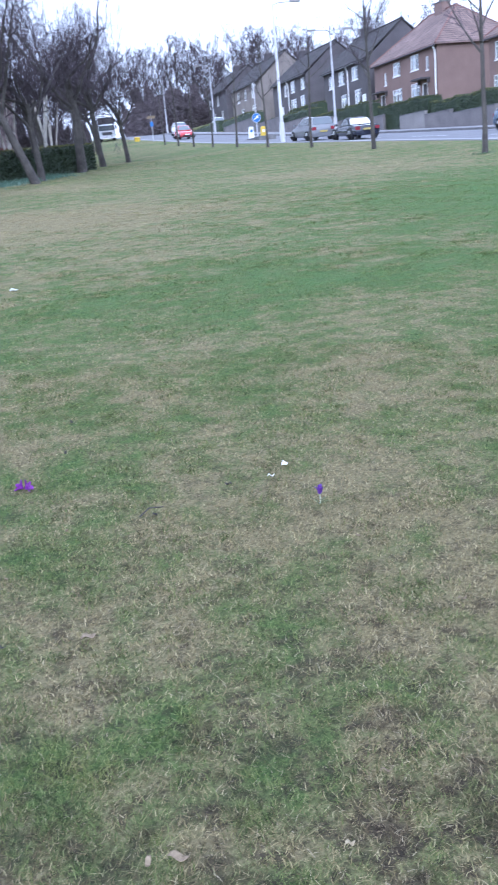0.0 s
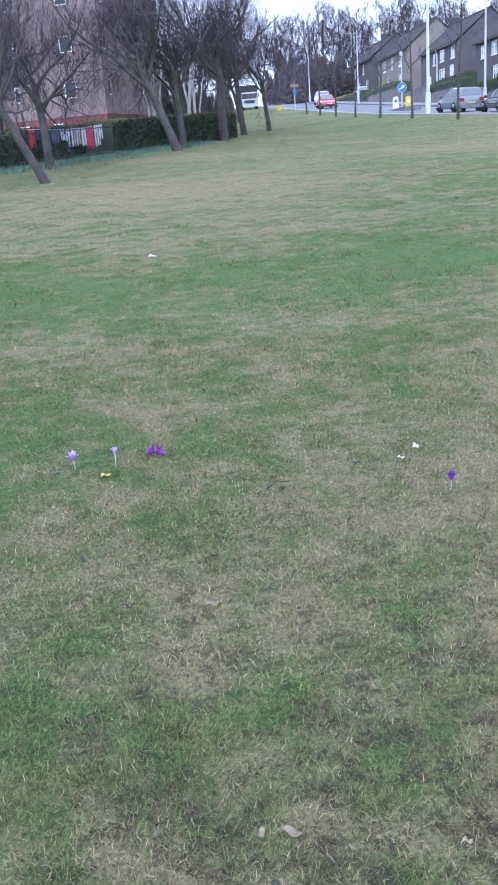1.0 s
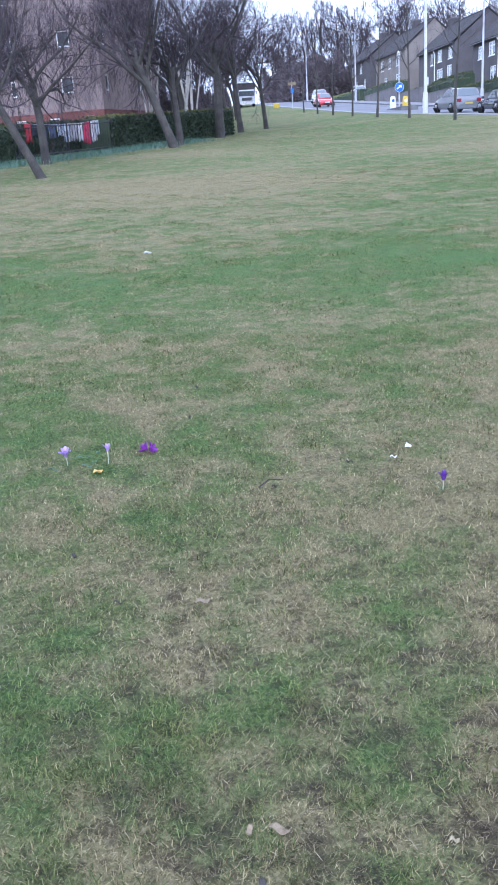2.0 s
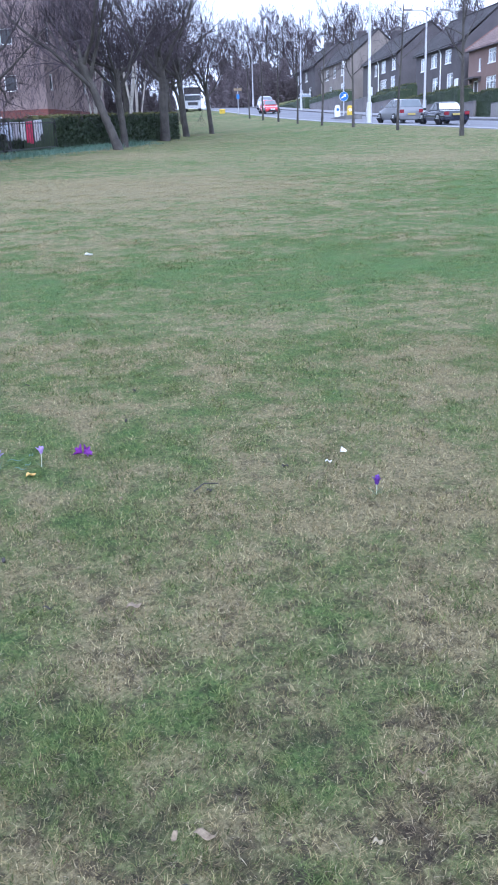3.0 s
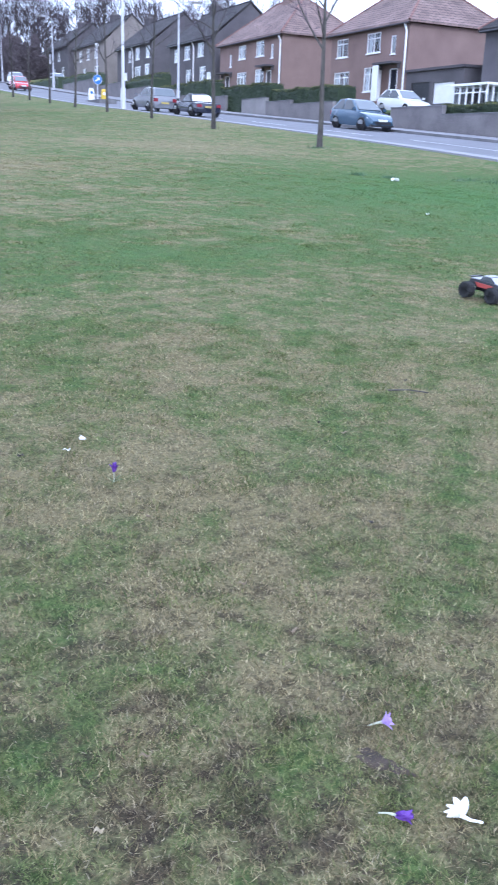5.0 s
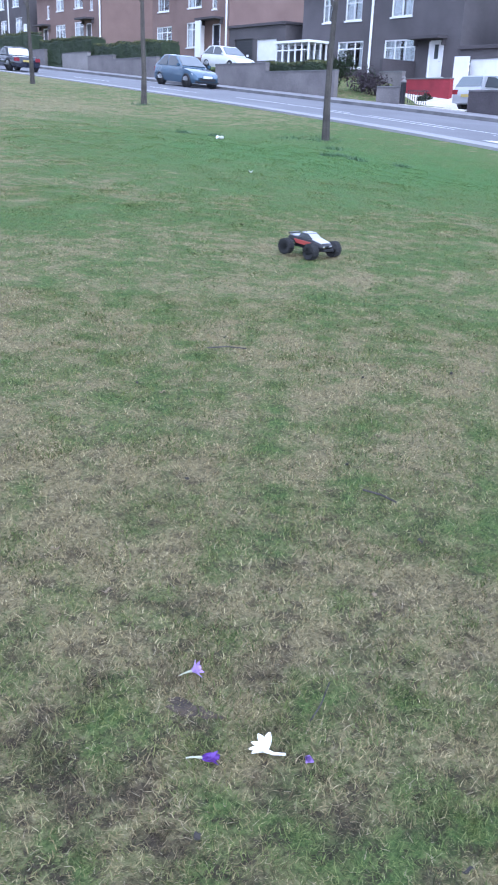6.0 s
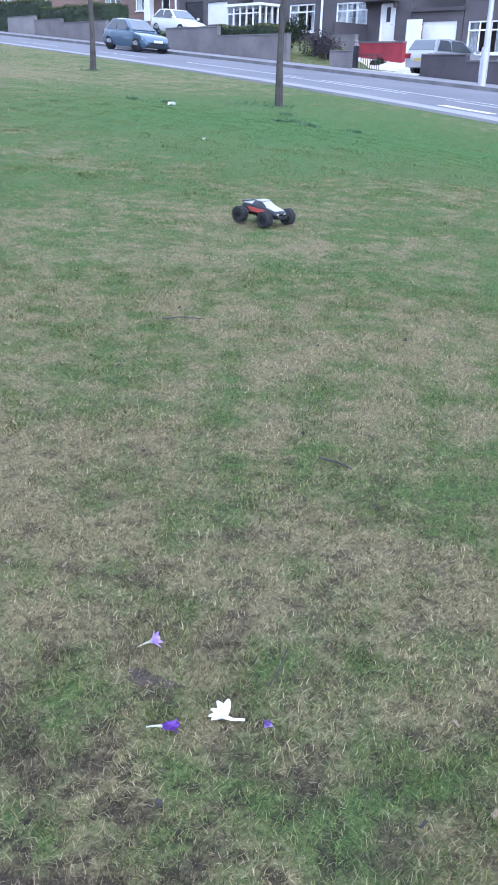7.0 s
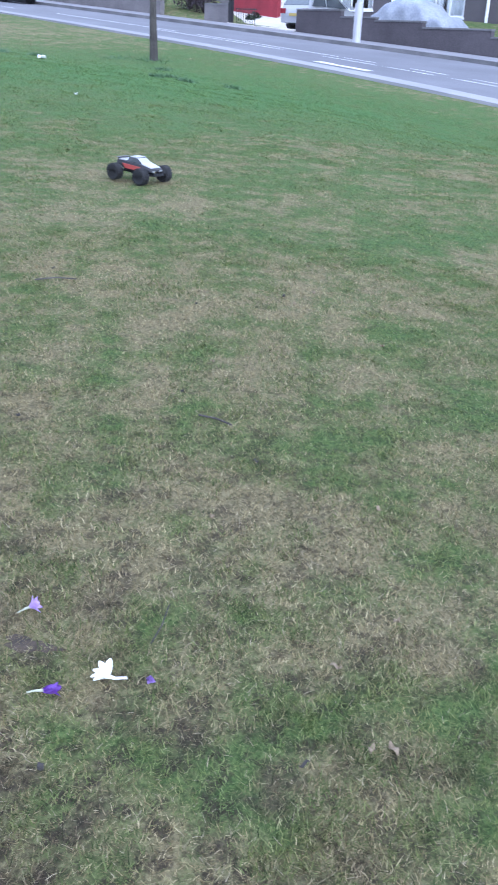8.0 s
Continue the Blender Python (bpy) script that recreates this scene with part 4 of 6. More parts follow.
        # pale screens, whitest on the sports car, carry reflected sky as colour
        part(nm, Shape().add(q + off, [(0, 1, 2, 3), (7, 6, 5, 4), (0, 4, 5, 1), (1, 5, 6, 2), (2, 6, 7, 3), (3, 7, 4, 0)]), M_SCREEN_SKY if style != "sport" else M_NET, cab)
    R = 0.31 if style != "van" else 0.33
    for sx in (-1, 1):
        for fy in (-0.62, 0.63):
            o = (sx * (hw - 0.19), fy * hl, R)
            w = part("wheel", Shape().lathe((o[0] - sx * 0.02, o[1], o[2]), (sx, 0, 0), [(0, R + 0.035), (0.195, R + 0.035)], 20), M_BLACK, c)
            part("tyre", Shape().lathe((o[0], o[1], o[2]), (sx, 0, 0), [(0, R * 0.7), (0.0, R * 0.95), (0.05, R), (0.17, R), (0.215, R * 0.94), (0.215, R * 0.66)], 20), M_TYRE, w, smooth=True)
            rim = Shape().lathe((o[0] + sx * 0.17, o[1], o[2]), (sx, 0, 0), [(0, R * 0.66), (0.04, R * 0.66), (0.042, R * 0.6), (0.03, R * 0.2), (0.05, R * 0.16), (0.052, 0.01)], 16)
            for k in range(5):
                a_ = 2 * math.pi * k / 5
                rim.tube([(o[0] + sx * 0.225, o[1] + math.cos(a_) * R * 0.12, o[2] + math.sin(a_) * R * 0.12), (o[0] + sx * 0.222, o[1] + math.cos(a_) * R * 0.64, o[2] + math.sin(a_) * R * 0.64)], [0.03, 0.035], 5)
            part("rim", rim, M_RIM, w)
    for sx in (-1, 1):
        part("headlight", Shape().loft([[(sx * hw * a_, hl * b_, belt * e_) for a_, b_, e_ in ((0.50, 0.965 + k, 0.52), (0.84, 0.89 + k, 0.52), (0.88, 0.82 + k, 0.70), (0.56, 0.93 + k, 0.64))] for k in (-0.05, 0.012)]), M_LAMP, c)
        part("tail_light", Shape().box(sx * hw * 0.72 - 0.14, sx * hw * 0.72 + 0.14, -hl * 1.002 - 0.012, -hl + 0.08, belt * 0.68, belt * 0.9), M_LAMP_RED, c)
        part("mirror", Shape().box(sx * (hw + 0.07) - 0.08, sx * (hw + 0.07) + 0.08, hl * 0.30, hl * 0.30 + 0.12, belt, belt + 0.14), paintm if style != "sport" else M_BLACK, c, bevel=0.02)
    part("grille", Shape().box(-hw * 0.55, hw * 0.55, hl * 0.97, hl * 1.004, 0.33, 0.46), M_BLACK, c)
    part("front_bumper", Shape().box(-hw * 0.80, hw * 0.80, hl * 0.93, hl * 1.0, 0.22, 0.32), M_BLACK, c)
    part("rear_bumper", Shape().box(-hw * 0.82, hw * 0.82, -hl * 1.01, -hl * 0.95, 0.24, 0.42), paintm if style != "van" else M_BLACK, c)
    part("number_plate", Shape().box(-0.26, 0.26, hl * 1.004, hl * 1.004 + 0.015, 0.46, 0.57), M_PLATE, c)
    part("number_plate", Shape().box(-0.26, 0.26, -hl * 1.01 - 0.018, -hl * 1.01 - 0.002, 0.5, 0.61), M_PLATE_Y, c)
    return c


def on_road(y):
    return float(road_z(y)) + 0.005


car(26.45, 41.4, on_road(41.4), 180, M_BLUE, "pale blue hatchback parked at the kerb", 4.0, 1.72, 1.48, pitch=3.4)
car(34.6, 49.3, float(ground_z(34.6, 49.3)) + 0.02, 180, M_CARWHITE, "white hatchback parked on a raised drive", 4.1, 1.74, 1.46, pitch=3.4)
car(33.75, 27.05, float(road_z(27.05)) + 0.18, -90, M_SILVER, "silver estate car parked in the driveway", 4.2, 1.74, 1.40, "estate", pitch=0.0)
car(21.4, 59.6, on_road(59.6), 0, M_GREY, "grey estate car driving up the street", 4.6, 1.8, 1.48, "estate")
car(21.4, 52.0, on_road(52.0), 0, M_NAVY, "dark soft-top sports car on the street", 4.0, 1.7, 1.24, "sport")
car(22.0, 105.0, on_road(105), 180, M_RED, "red hatchback coming down the street", 4.0, 1.74, 1.48, pitch=4.4)
car(25.7, 124.5, on_road(124.5), 180, M_SILVER, "silver people carrier parked far up the street", 4.6, 1.82, 1.75, pitch=4.4)
car(32.8, 131.0, float(ground_z(32.8, 131)) + 0.02, 180, M_CARWHITE, "white car in a far drive", 4.3, 1.76, 1.46, pitch=4.4)


def lorry(x, y, rz):
    """Box lorry seen head-on: cab with its screen, grille, lamps and mirrors, and a taller load box behind."""
    c = thing("lorry", "pale box lorry standing on the crest of the hill", "lorry", at=(x, y, float(ground_z(x, y))), rz=rz)
    part("cab", Shape().loft([[(-1.15, yy, 0.55), (1.15, yy, 0.55), (1.15, yy, zt * 0.75), (1.05, yy, zt), (-1.05, yy, zt), (-1.15, yy, zt * 0.75)] for yy, zt in ((0.0, 2.15), (0.12, 2.3), (1.9, 2.35))]), M_SILVER, c, bevel=0.03)
    part("load_box", Shape().box(-1.22, 1.22, 2.0, 7.5, 0.95, 3.35), M_SLATE, c, "dark load box", bevel=0.03)
    part("windscreen", Shape().box(-1.06, 1.06, -0.03, 0.05, 1.45, 2.12), M_CARGLASS, c)
    part("grille", Shape().box(-0.7, 0.7, -0.03, 0.03, 0.85, 1.25), M_BLACK, c)
    part("bumper", Shape().box(-1.15, 1.15, -0.10, 0.05, 0.42, 0.72), M_GALV, c, bevel=0.02)
    for sx in (-1, 1):
        part("headlight", Shape().box(sx * 0.92 - 0.15, sx * 0.92 + 0.15, -0.04, 0.03, 0.80, 1.0), M_LAMP, c)
        part("mirror", Shape().box(sx * 1.34 - 0.09, sx * 1.34 + 0.09, -0.02, 0.08, 1.6, 2.1), M_BLACK, c)
        for yy in (0.9, 5.9):
            part("wheel", Shape().lathe((sx * 0.85, yy, 0.48), (sx, 0, 0), [(0, 0.2), (0, 0.46), (0.04, 0.48), (0.26, 0.48), (0.3, 0.44), (0.3, 0.25), (0.22, 0.2)], 18), M_TYRE, c, smooth=True)


lorry(16.3, 130.0, -7)

# tarpaulin-covered car behind the low wall
cov = thing("covered_car", "car under a crumpled grey tarpaulin", "car cover")
tarp = Shape()
n_, m_ = 40, 28
zb_ = float(ground_z(33.3, 20)) + 0.05
for j in range(n_ + 1):
    for i in range(m_ + 1):
        u, v = i / m_, j / n_
        a_ = math.pi * u
        prof_ = (0.72 + 0.72 * math.exp(-((v - 0.58) / 0.30) ** 4)) * min(1, (v / 0.07) ** 0.5 if v > 0 else 0, ((1 - v) / 0.07) ** 0.5 if v < 1 else 0)
        cr = 0.05 * math.sin(17 * v + 9 * u) * math.sin(11 * u + 3) + 0.03 * math.sin(31 * v - 14 * u)
        sx = math.copysign(abs(math.cos(a_)) ** 0.45, math.cos(a_))
        tarp.v.append((33.0 - sx * (0.95 + cr * 0.6), 19.7 + 3.9 * v, zb_ + 0.86 * (prof_ + cr) * math.sin(a_) ** 0.5))
tarp.f = [(j * (m_ + 1) + i, j * (m_ + 1) + i + 1, (j + 1) * (m_ + 1) + i + 1, (j + 1) * (m_ + 1) + i) for j in range(n_) for i in range(m_)]
part("tarpaulin", tarp, M_TARP, cov, smooth=True)


# ---------------------------------------------------------------- street furniture
def lamp_post(x, y, hgt, r, label, arm=None, material=None, lean=0.0):
    z = float(ground_z(x, y)) - (0.05 if x < 27.6 else 0.02)
    if 18.9 < x < 19.7:
        z = float(road_z(y, x)) + 0.02
    p = thing("street_lamp", label, "street lamp", group="street lamps", at=(x, y, z))
    m = material or M_GALV
    part("column", Shape().tube([(0, 0, 0), (0, 0, 1.3), (0, 0, 1.32), (lean, 0, hgt)], [r * 1.5, r * 1.5, r, r * 0.6], 12), m, p, smooth=True)
    part("base_door", Shape().box(-r * 1.6, -r * 1.42, -0.07, 0.07, 0.4, 0.95), m, p)
    for sx in (arm or ()):
        a_ = part("arm", Shape().tube([(lean, 0, hgt - 0.05), (lean + sx * 0.4, 0, hgt + 0.08), (lean + sx * 1.3, 0, hgt + 0.12)], [r * 0.5, r * 0.45, r * 0.4], 8), m, p)
        part("lantern", Shape().loft([[(lean + sx * (1.2 + d_), w * -1, hgt + 0.06), (lean + sx * (1.2 + d_), w, hgt + 0.06), (lean + sx * (1.2 + d_), w * 0.7, hgt + 0.2), (lean + sx * (1.2 + d_), -w * 0.7, hgt + 0.2)] for d_, w in ((0, 0.06), (0.15, 0.13), (0.6, 0.12), (0.72, 0.05))]), M_STONE_PALE, a_)
    return p


lamp_post(19.3, 59.6, 8.6, 0.115, "tall pale steel lamp column at the lawn's edge", (1,), M_PALE_STEEL)
lamp_post(28.2, 72.5, 7.9, 0.10, "pale steel lamp column on the far pavement", (-1, 1))
lamp_post(28.2, 21.0, 7.9, 0.10, "pale steel lamp column on the far pavement", (-1,))
lamp_post(28.0, 114.0, 8.0, 0.10, "grey lamp column further up the street", (-1,))
lamp_post(28.0, 146.0, 8.0, 0.10, "thin grey lamp column at the top of the street", (-1,))
# crossing with an island
isl = thing("traffic_island", "dark-kerbed traffic island with bollards", "traffic island", at=(23.2, 79, on_road(79)))
part("island_kerb", Shape().box(-0.75, 0.75, -3.2, 3.2, -0.3, 0.12), M_KERB, isl, bevel=0.05)


def bollard(x, y, m, label):
    b_ = thing("bollard", label, "bollard", at=(x, y, on_road(y) + 0.11))
    part("bollard_body", Shape().loft([[(-w, -d, zz), (w, -d, zz), (w, d, zz), (-w, d, zz)] for w, d, zz in ((0.24, 0.12, 0), (0.25, 0.13, 0.1), (0.22, 0.11, 0.75), (0.2, 0.1, 0.92), (0.12, 0.06, 0.99))]), m, b_, smooth=True)
    part("sign_plate", Shape().lathe((0, -0.125, 0.62), (0, -1, 0), [(0, 0.13), (0.012, 0.13)], 16), M_SIGN_BLUE if m is M_WHITE else M_WHITE, b_)


bollard(23.1, 80.5, M_WHITE, "white plastic traffic bollard on the island")
bollard(23.2, 77.0, M_YELLOW, "yellow traffic bollard on the island")
bea = thing("beacon_post", "tall thin post with a round white globe", "beacon", at=(23.3, 79.2, on_road(79.2) + 0.1))
part("post", Shape().tube([(0, 0, 0), (0, 0, 4.3)], [0.06, 0.045], 10), M_GALV, bea)
part("globe", Shape().lathe((0, 0, 4.28), (0, 0, 1), [(0, 0.08)] + [(0.17 - 0.17 * math.cos(a_ * math.pi / 8), max(0.17 * math.sin(a_ * math.pi / 8), 0.01)) for a_ in range(2, 9)], 14), M_WHITE, bea, smooth=True)
sg = part("sign_disc", Shape().lathe((0, -0.07, 1.72), (0, -1, 0), [(0, 0.38), (0.02, 0.38)], 24), M_SIGN_BLUE, bea, "blue round arrow sign")
part("sign_rim", Shape().lathe((0, -0.07, 1.72), (0, -1, 0), [(0.0, 0.40), (0.016, 0.40)], 24), M_WHITE, sg)
part("arrow", Shape().add([(-0.2, -0.096, 1.55), (0.1, -0.096, 1.72), (0.18, -0.096, 1.64), (0.2, -0.096, 1.92), (-0.08, -0.096, 1.86), (0.02, -0.096, 1.79), (-0.26, -0.096, 1.62)], [(0, 1, 2, 3, 4, 5, 6)]), M_WHITE, sg)
sp = thing("sign_post", "slim far sign post with small plates", "road sign", at=(18.2, 104.0, float(ground_z(18.2, 104.0)) - 0.05))
part("post", Shape().tube([(0, 0, 0), (0, 0, 3.0)], [0.045, 0.045], 8), M_GALV, sp)
part("sign_plate", Shape().box(-0.16, 0.16, -0.07, -0.05, 1.7, 2.2), M_SIGN_BLUE, sp)
part("sign_plate", Shape().box(-0.45, 0.45, -0.07, -0.05, 2.55, 2.85), M_DEAD, sp)
gb = thing("grit_bin", "yellow grit bin at the lawn's edge", "grit bin", at=(17.6, 112.0, float(ground_z(17.6, 112.0)) - 0.03))
part("bin_body", Shape().loft([[(-w, -d, zz), (w, -d, zz), (w, d, zz), (-w, d, zz)] for w, d, zz in ((0.3, 0.2, 0), (0.34, 0.24, 0.42))]), M_YELLOW, gb)
part("lid", Shape().loft([[(-w, -d, zz), (w, -d, zz), (w, d, zz), (-w, d, zz)] for w, d, zz in ((0.36, 0.27, 0.422), (0.36, 0.27, 0.46), (0.3, 0.12, 0.55))]), M_YELLOW, gb)


# ---------------------------------------------------------------- trees
def grow(rng, p, d, length, r, level, spec, out, thin):
    """One branch as a wobbling tapered tube; its children are grown along it. out: one Shape for each level."""
    lv = spec[level]
    segs = lv["segs"]
    pts, rad = [p.copy()], [r]
    q, dd = p.copy(), d.copy()
    for k in range(segs):
        dd = (dd + Vector((rng.gauss(0, 1), rng.gauss(0, 1), rng.gauss(0, 1))) * lv["wob"] + Vector((0, 0, 1)) * lv["up"]).normalized()
        q = q + dd * (length / segs)
        pts.append(q.copy())
        rad.append(max(r * (1 - (1 - lv["taper"]) * (k + 1) / segs), thin))
    if level == 0:
        rad[0] *= 1.18
    out[level].tube(pts, rad, lv["sides"], caps=level == 0)
    if level + 1 >= len(spec):
        return
    nx_ = spec[level + 1]
    cnt = lv["kids"] + rng.randint(-1, 1)
    for c in range(max(cnt, 1)):
        f_ = lv["from"] + (1 - lv["from"]) * (c + rng.random() * 0.8) / max(cnt, 1)
        f_ = min(f_, 0.999)
        k = min(int(f_ * segs), segs - 1)
        w = f_ * segs - k
        start = pts[k].lerp(pts[k + 1], w)
        axis = (pts[k + 1] - pts[k]).normalized()
        az = c * 2.4 + rng.uniform(-0.5, 0.5)
        side = axis.cross(Vector((math.cos(az), math.sin(az), 0.3))).normalized()
        sp_ = radians(nx_["angle"] + rng.gauss(0, 8))
        nd = (axis * math.cos(sp_) + side * math.sin(sp_)).normalized()
        rr = max(rad[k] * nx_["rr"] * rng.uniform(0.8, 1.1), thin)
        grow(rng, start, nd, length * nx_["len"] * rng.uniform(0.7, 1.15) * (1.15 - 0.45 * f_), rr, level + 1, spec, out, thin)


def lv(segs, sides, wob, up, taper, kids=0, frm=0.3, angle=40, ln=0.6, rr=0.6):
    return {"segs": segs, "sides": sides, "wob": wob, "up": up, "taper": taper, "kids": kids, "from": frm, "angle": angle, "len": ln, "rr": rr}


def tree(x, y, seed, hgt, r, spec, label, lean=(0, 0), group="", dz=-0.08, thin=0.0015):
    rng = random.Random(seed)
    t_ = thing("tree", label, "tree", group=group, at=(x, y, float(ground_z(x, y)) + dz))
    out = [Shape() for _ in spec]
    grow(rng, Vector((0, 0, 0)), Vector((lean[0], lean[1], 1)).normalized(), hgt, r, 0, spec, out, thin)
    part("trunk", out[0], M_BARK, t_, smooth=True)
    crown = Shape()
    for s_ in out[1:]:
        crown.add(s_.v, s_.f)
    c = part("crown", crown, M_TWIG, t_)
    c.data.materials.append(M_BARK)
    n = len(out[1].f)
    c.data.polygons.foreach_set("material_index", [1] * n + [0] * (len(crown.f) - n))
    return t_


LOW = [lv(5, 9, 0.05, 0.02, 0.76, 7, 0.60), lv(9, 7, 0.14, 0.060, 0.10, 11, 0.10, 50, 1.8, 0.60), lv(6, 3, 0.20, 0.03, 0.2, 9, 0.12, 52, 0.42, 0.5),
       lv(4, 2, 0.22, 0.01, 0.4, 9, 0.1, 48, 0.55, 0.55), lv(2, 2, 0.16, -0.01, 0.6, 0, 0, 40, 0.85, 0.7)]
YOUNG = [lv(7, 7, 0.03, 0.05, 0.3, 10, 0.40), lv(5, 5, 0.09, 0.06, 0.25, 7, 0.2, 50, 0.42, 0.6), lv(3, 3, 0.12, 0.06, 0.3, 5, 0.2, 36, 0.45, 0.5), lv(2, 3, 0.14, 0.02, 0.4, 0, 0, 34, 0.5, 0.6)]
WOOD = [lv(6, 6, 0.05, 0.03, 0.3, 10, 0.38), lv(4, 3, 0.12, 0.05, 0.2, 7, 0.2, 46, 0.44, 0.5), lv(3, 2, 0.18, 0.03, 0.3, 7, 0.15, 46, 0.5, 0.5), lv(2, 2, 0.2, 0.02, 0.4, 5, 0.15, 44, 0.55, 0.6), lv(1, 2, 0.1, 0, 0.5, 0, 0, 38, 0.95, 0.7)]

tree(-2.45, 24.0, 11, 2.9, 0.115, LOW, "leaning bare tree with a pale grey trunk", (-0.42, 0.0), thin=0.004)
tree(-3.0, 31.2, 12, 2.7, 0.15, LOW, "dark bare tree beside the railings", (0.05, 0.05), thin=0.0045)
tree(1.66, 38.9, 13, 3.9, 0.185, LOW, "large bare tree leaning over the lawn's edge", (-0.30, 0.0), thin=0.0052)
tree(2.05, 41.8, 14, 3.4, 0.165, LOW, "large bare tree beside the hedge", (-0.05, 0.1), thin=0.0052)
tree(4.56, 48.9, 15, 4.6, 0.25, LOW, "tall bare tree with a stout upright trunk", (0.02, 0.02), thin=0.0058)
tree(6.6, 56.5, 16, 4.5, 0.19, LOW, "tall bare tree at the end of the hedge", (-0.06, 0.0), thin=0.0052)
tree(8.9, 61.5, 17, 3.3, 0.16, LOW, "smaller spreading bare tree on the lawn", (0.0, 0.0), thin=0.0052)
for k, (x, y, h, r) in enumerate(((-7.0, 36, 3.2, 0.2), (-11.5, 42, 4.6, 0.22), (-6.4, 44, 4.0, 0.2), (3.4, 60, 4.4, 0.18), (7.4, 72, 4.4, 0.18), (10.2, 90, 4.4, 0.18))):
    tree(x, y, 30 + k, h, r, LOW, "bare winter tree behind the hedge", group="trees behind the hedge", thin=0.0058)

behind = [o for o in bpy.data.objects if o.parent is None and o.get("group") == "trees behind the hedge"]
for k, (az, d) in enumerate(((2.6, 84), (4.2, 104), (5.4, 112))):
    x, y = d * math.sin(radians(az)), d * math.cos(radians(az))
    copy_thing(behind[(2, 4, 3, 5)[k % 4]], pose(x, y, float(ground_z(x, y)) - 0.08, 0, 0, 67 * k) @ Matrix.Scale(1.0 + 0.06 * (k % 3), 4))

# pale-stemmed shrubs behind the hedge
rngb = random.Random(5)
for x, y in ((0.9, 45.0), (2.5, 47.0), (3.3, 51.0)):
    b_ = thing("birch", "cluster of pale birch stems behind the hedge", "birch", at=(x, y, float(ground_z(x, y)) - 0.05))
    for k in range(6):
        a_ = rngb.uniform(0, 6.28)
        part("stem", Shape().tube([(0, 0, 0), (0.35 * math.cos(a_), 0.3 * math.sin(a_), 2.0), (0.7 * math.cos(a_), 0.6 * math.sin(a_), 3.9)], [0.06, 0.045, 0.015], 6), M_BIRCH, b_)

# young street trees along the verge
VERGE = ((41.5, 16.0), (30.15, 16.0), (23.51, 16.0), (19.68, 16.1), (16.98, 16.2), (15.05, 16.3), (13.56, 16.4), (12.38, 16.5), (11.44, 16.6), (10.61, 16.7))
kinds = []
for k in range(3):
    az, xx = VERGE[k]
    kinds.append(tree(xx, xx / math.tan(radians(az)), 51 + k, 7.4 - 0.4 * k, 0.095, YOUNG, "young bare street tree on the grass verge", group="street trees", dz=-0.05, thin=0.004))
for k, (az, xx) in enumerate(VERGE[3:]):
    y = xx / math.tan(radians(az))
    copy_thing(kinds[k % 3], pose(xx, y, float(ground_z(xx, y)) - 0.05, 0, 0, 77 * k) @ Matrix.Scale(0.8 + 0.05 * (k % 3), 4))

# wood on the crest
woods = [tree(30 + 7 * k, 186.0 + 5 * k, 70 + k, 15.5, 0.28, WOOD, "tall bare woodland tree on the skyline", group="woodland trees", dz=-0.3, thin=0.019) for k in range(4)]
rngw = random.Random(9)
for k in range(32):
    az = 9.0 + 21.0 * (k + rngw.random()) / 32
    d = rngw.uniform(178, 225)
    x, y = d * math.sin(radians(az)), d * math.cos(radians(az))
    sc = rngw.uniform(0.85, 1.2)
    copy_thing(woods[k % 4], pose(x, y, float(ground_z(x, y)) - 0.3, 0, 0, rngw.uniform(0, 360)) @ Matrix.Scale(sc, 4))


def thicket(x, y, w, hgt, seed):
    rng = random.Random(seed)
    t_ = thing("thicket", "dense leafless purplish-brown winter thicket", "thicket", group="roadside thickets", at=(x, y, float(ground_z(x, y)) - 0.3))
    tr = Shape()
    lf = Shape()
    for k in range(9):
        bx_, by_, hh = rng.uniform(-w, w), rng.uniform(-2.5, 2.5), hgt * rng.uniform(0.6, 1.0)
        tr.tube([(bx_, by_, 0), (bx_ * 1.02, by_, hh)], [0.12, 0.03], 5)
        for _ in range(760):
            f_ = rng.random() ** 0.8
            rr = (1 - f_) * 1.7 + 0.25
            a_ = rng.uniform(0, 6.28)
            q = Vector((bx_ + rr * math.cos(a_) * rng.random() ** 0.5, by_ + rr * math.sin(a_) * rng.random() ** 0.5, hh * (0.04 + 0.98 * f_)))
            u = Vector((rng.gauss(0, 1), rng.gauss(0, 1), rng.gauss(0, 0.6))).normalized() * rng.uniform(0.3, 0.7)
            v = u.cross(Vector((rng.gauss(0, 1), rng.gauss(0, 1), rng.gauss(0, 1)))).normalized() * 0.05
            lf.add([q - u, q + v, q + u * 1.2, q - v], [(0, 1, 2, 3)])
    part("trunk", tr, M_BARK, t_)
    part("brushwood", lf, M_SCRUB, t_)
    return t_


th = [thicket(29.0, 150.0, 4.5, 7.0, 3), thicket(33.0, 165.0, 5.0, 9.0, 4)]
for k, (x, y, sc) in enumerate(((28.5, 160, 1.0), (31, 172, 1.15), (38, 172, 1.0), (44, 176, 1.1), (36, 158, 0.8), (30.5, 166, 1.05), (50, 180, 1.2), (27.6, 168, 0.9))):
    copy_thing(th[k % 2], pose(x, y, float(ground_z(x, y)) - 0.3, 0, 0, 50 * k) @ Matrix.Scale(sc, 4))
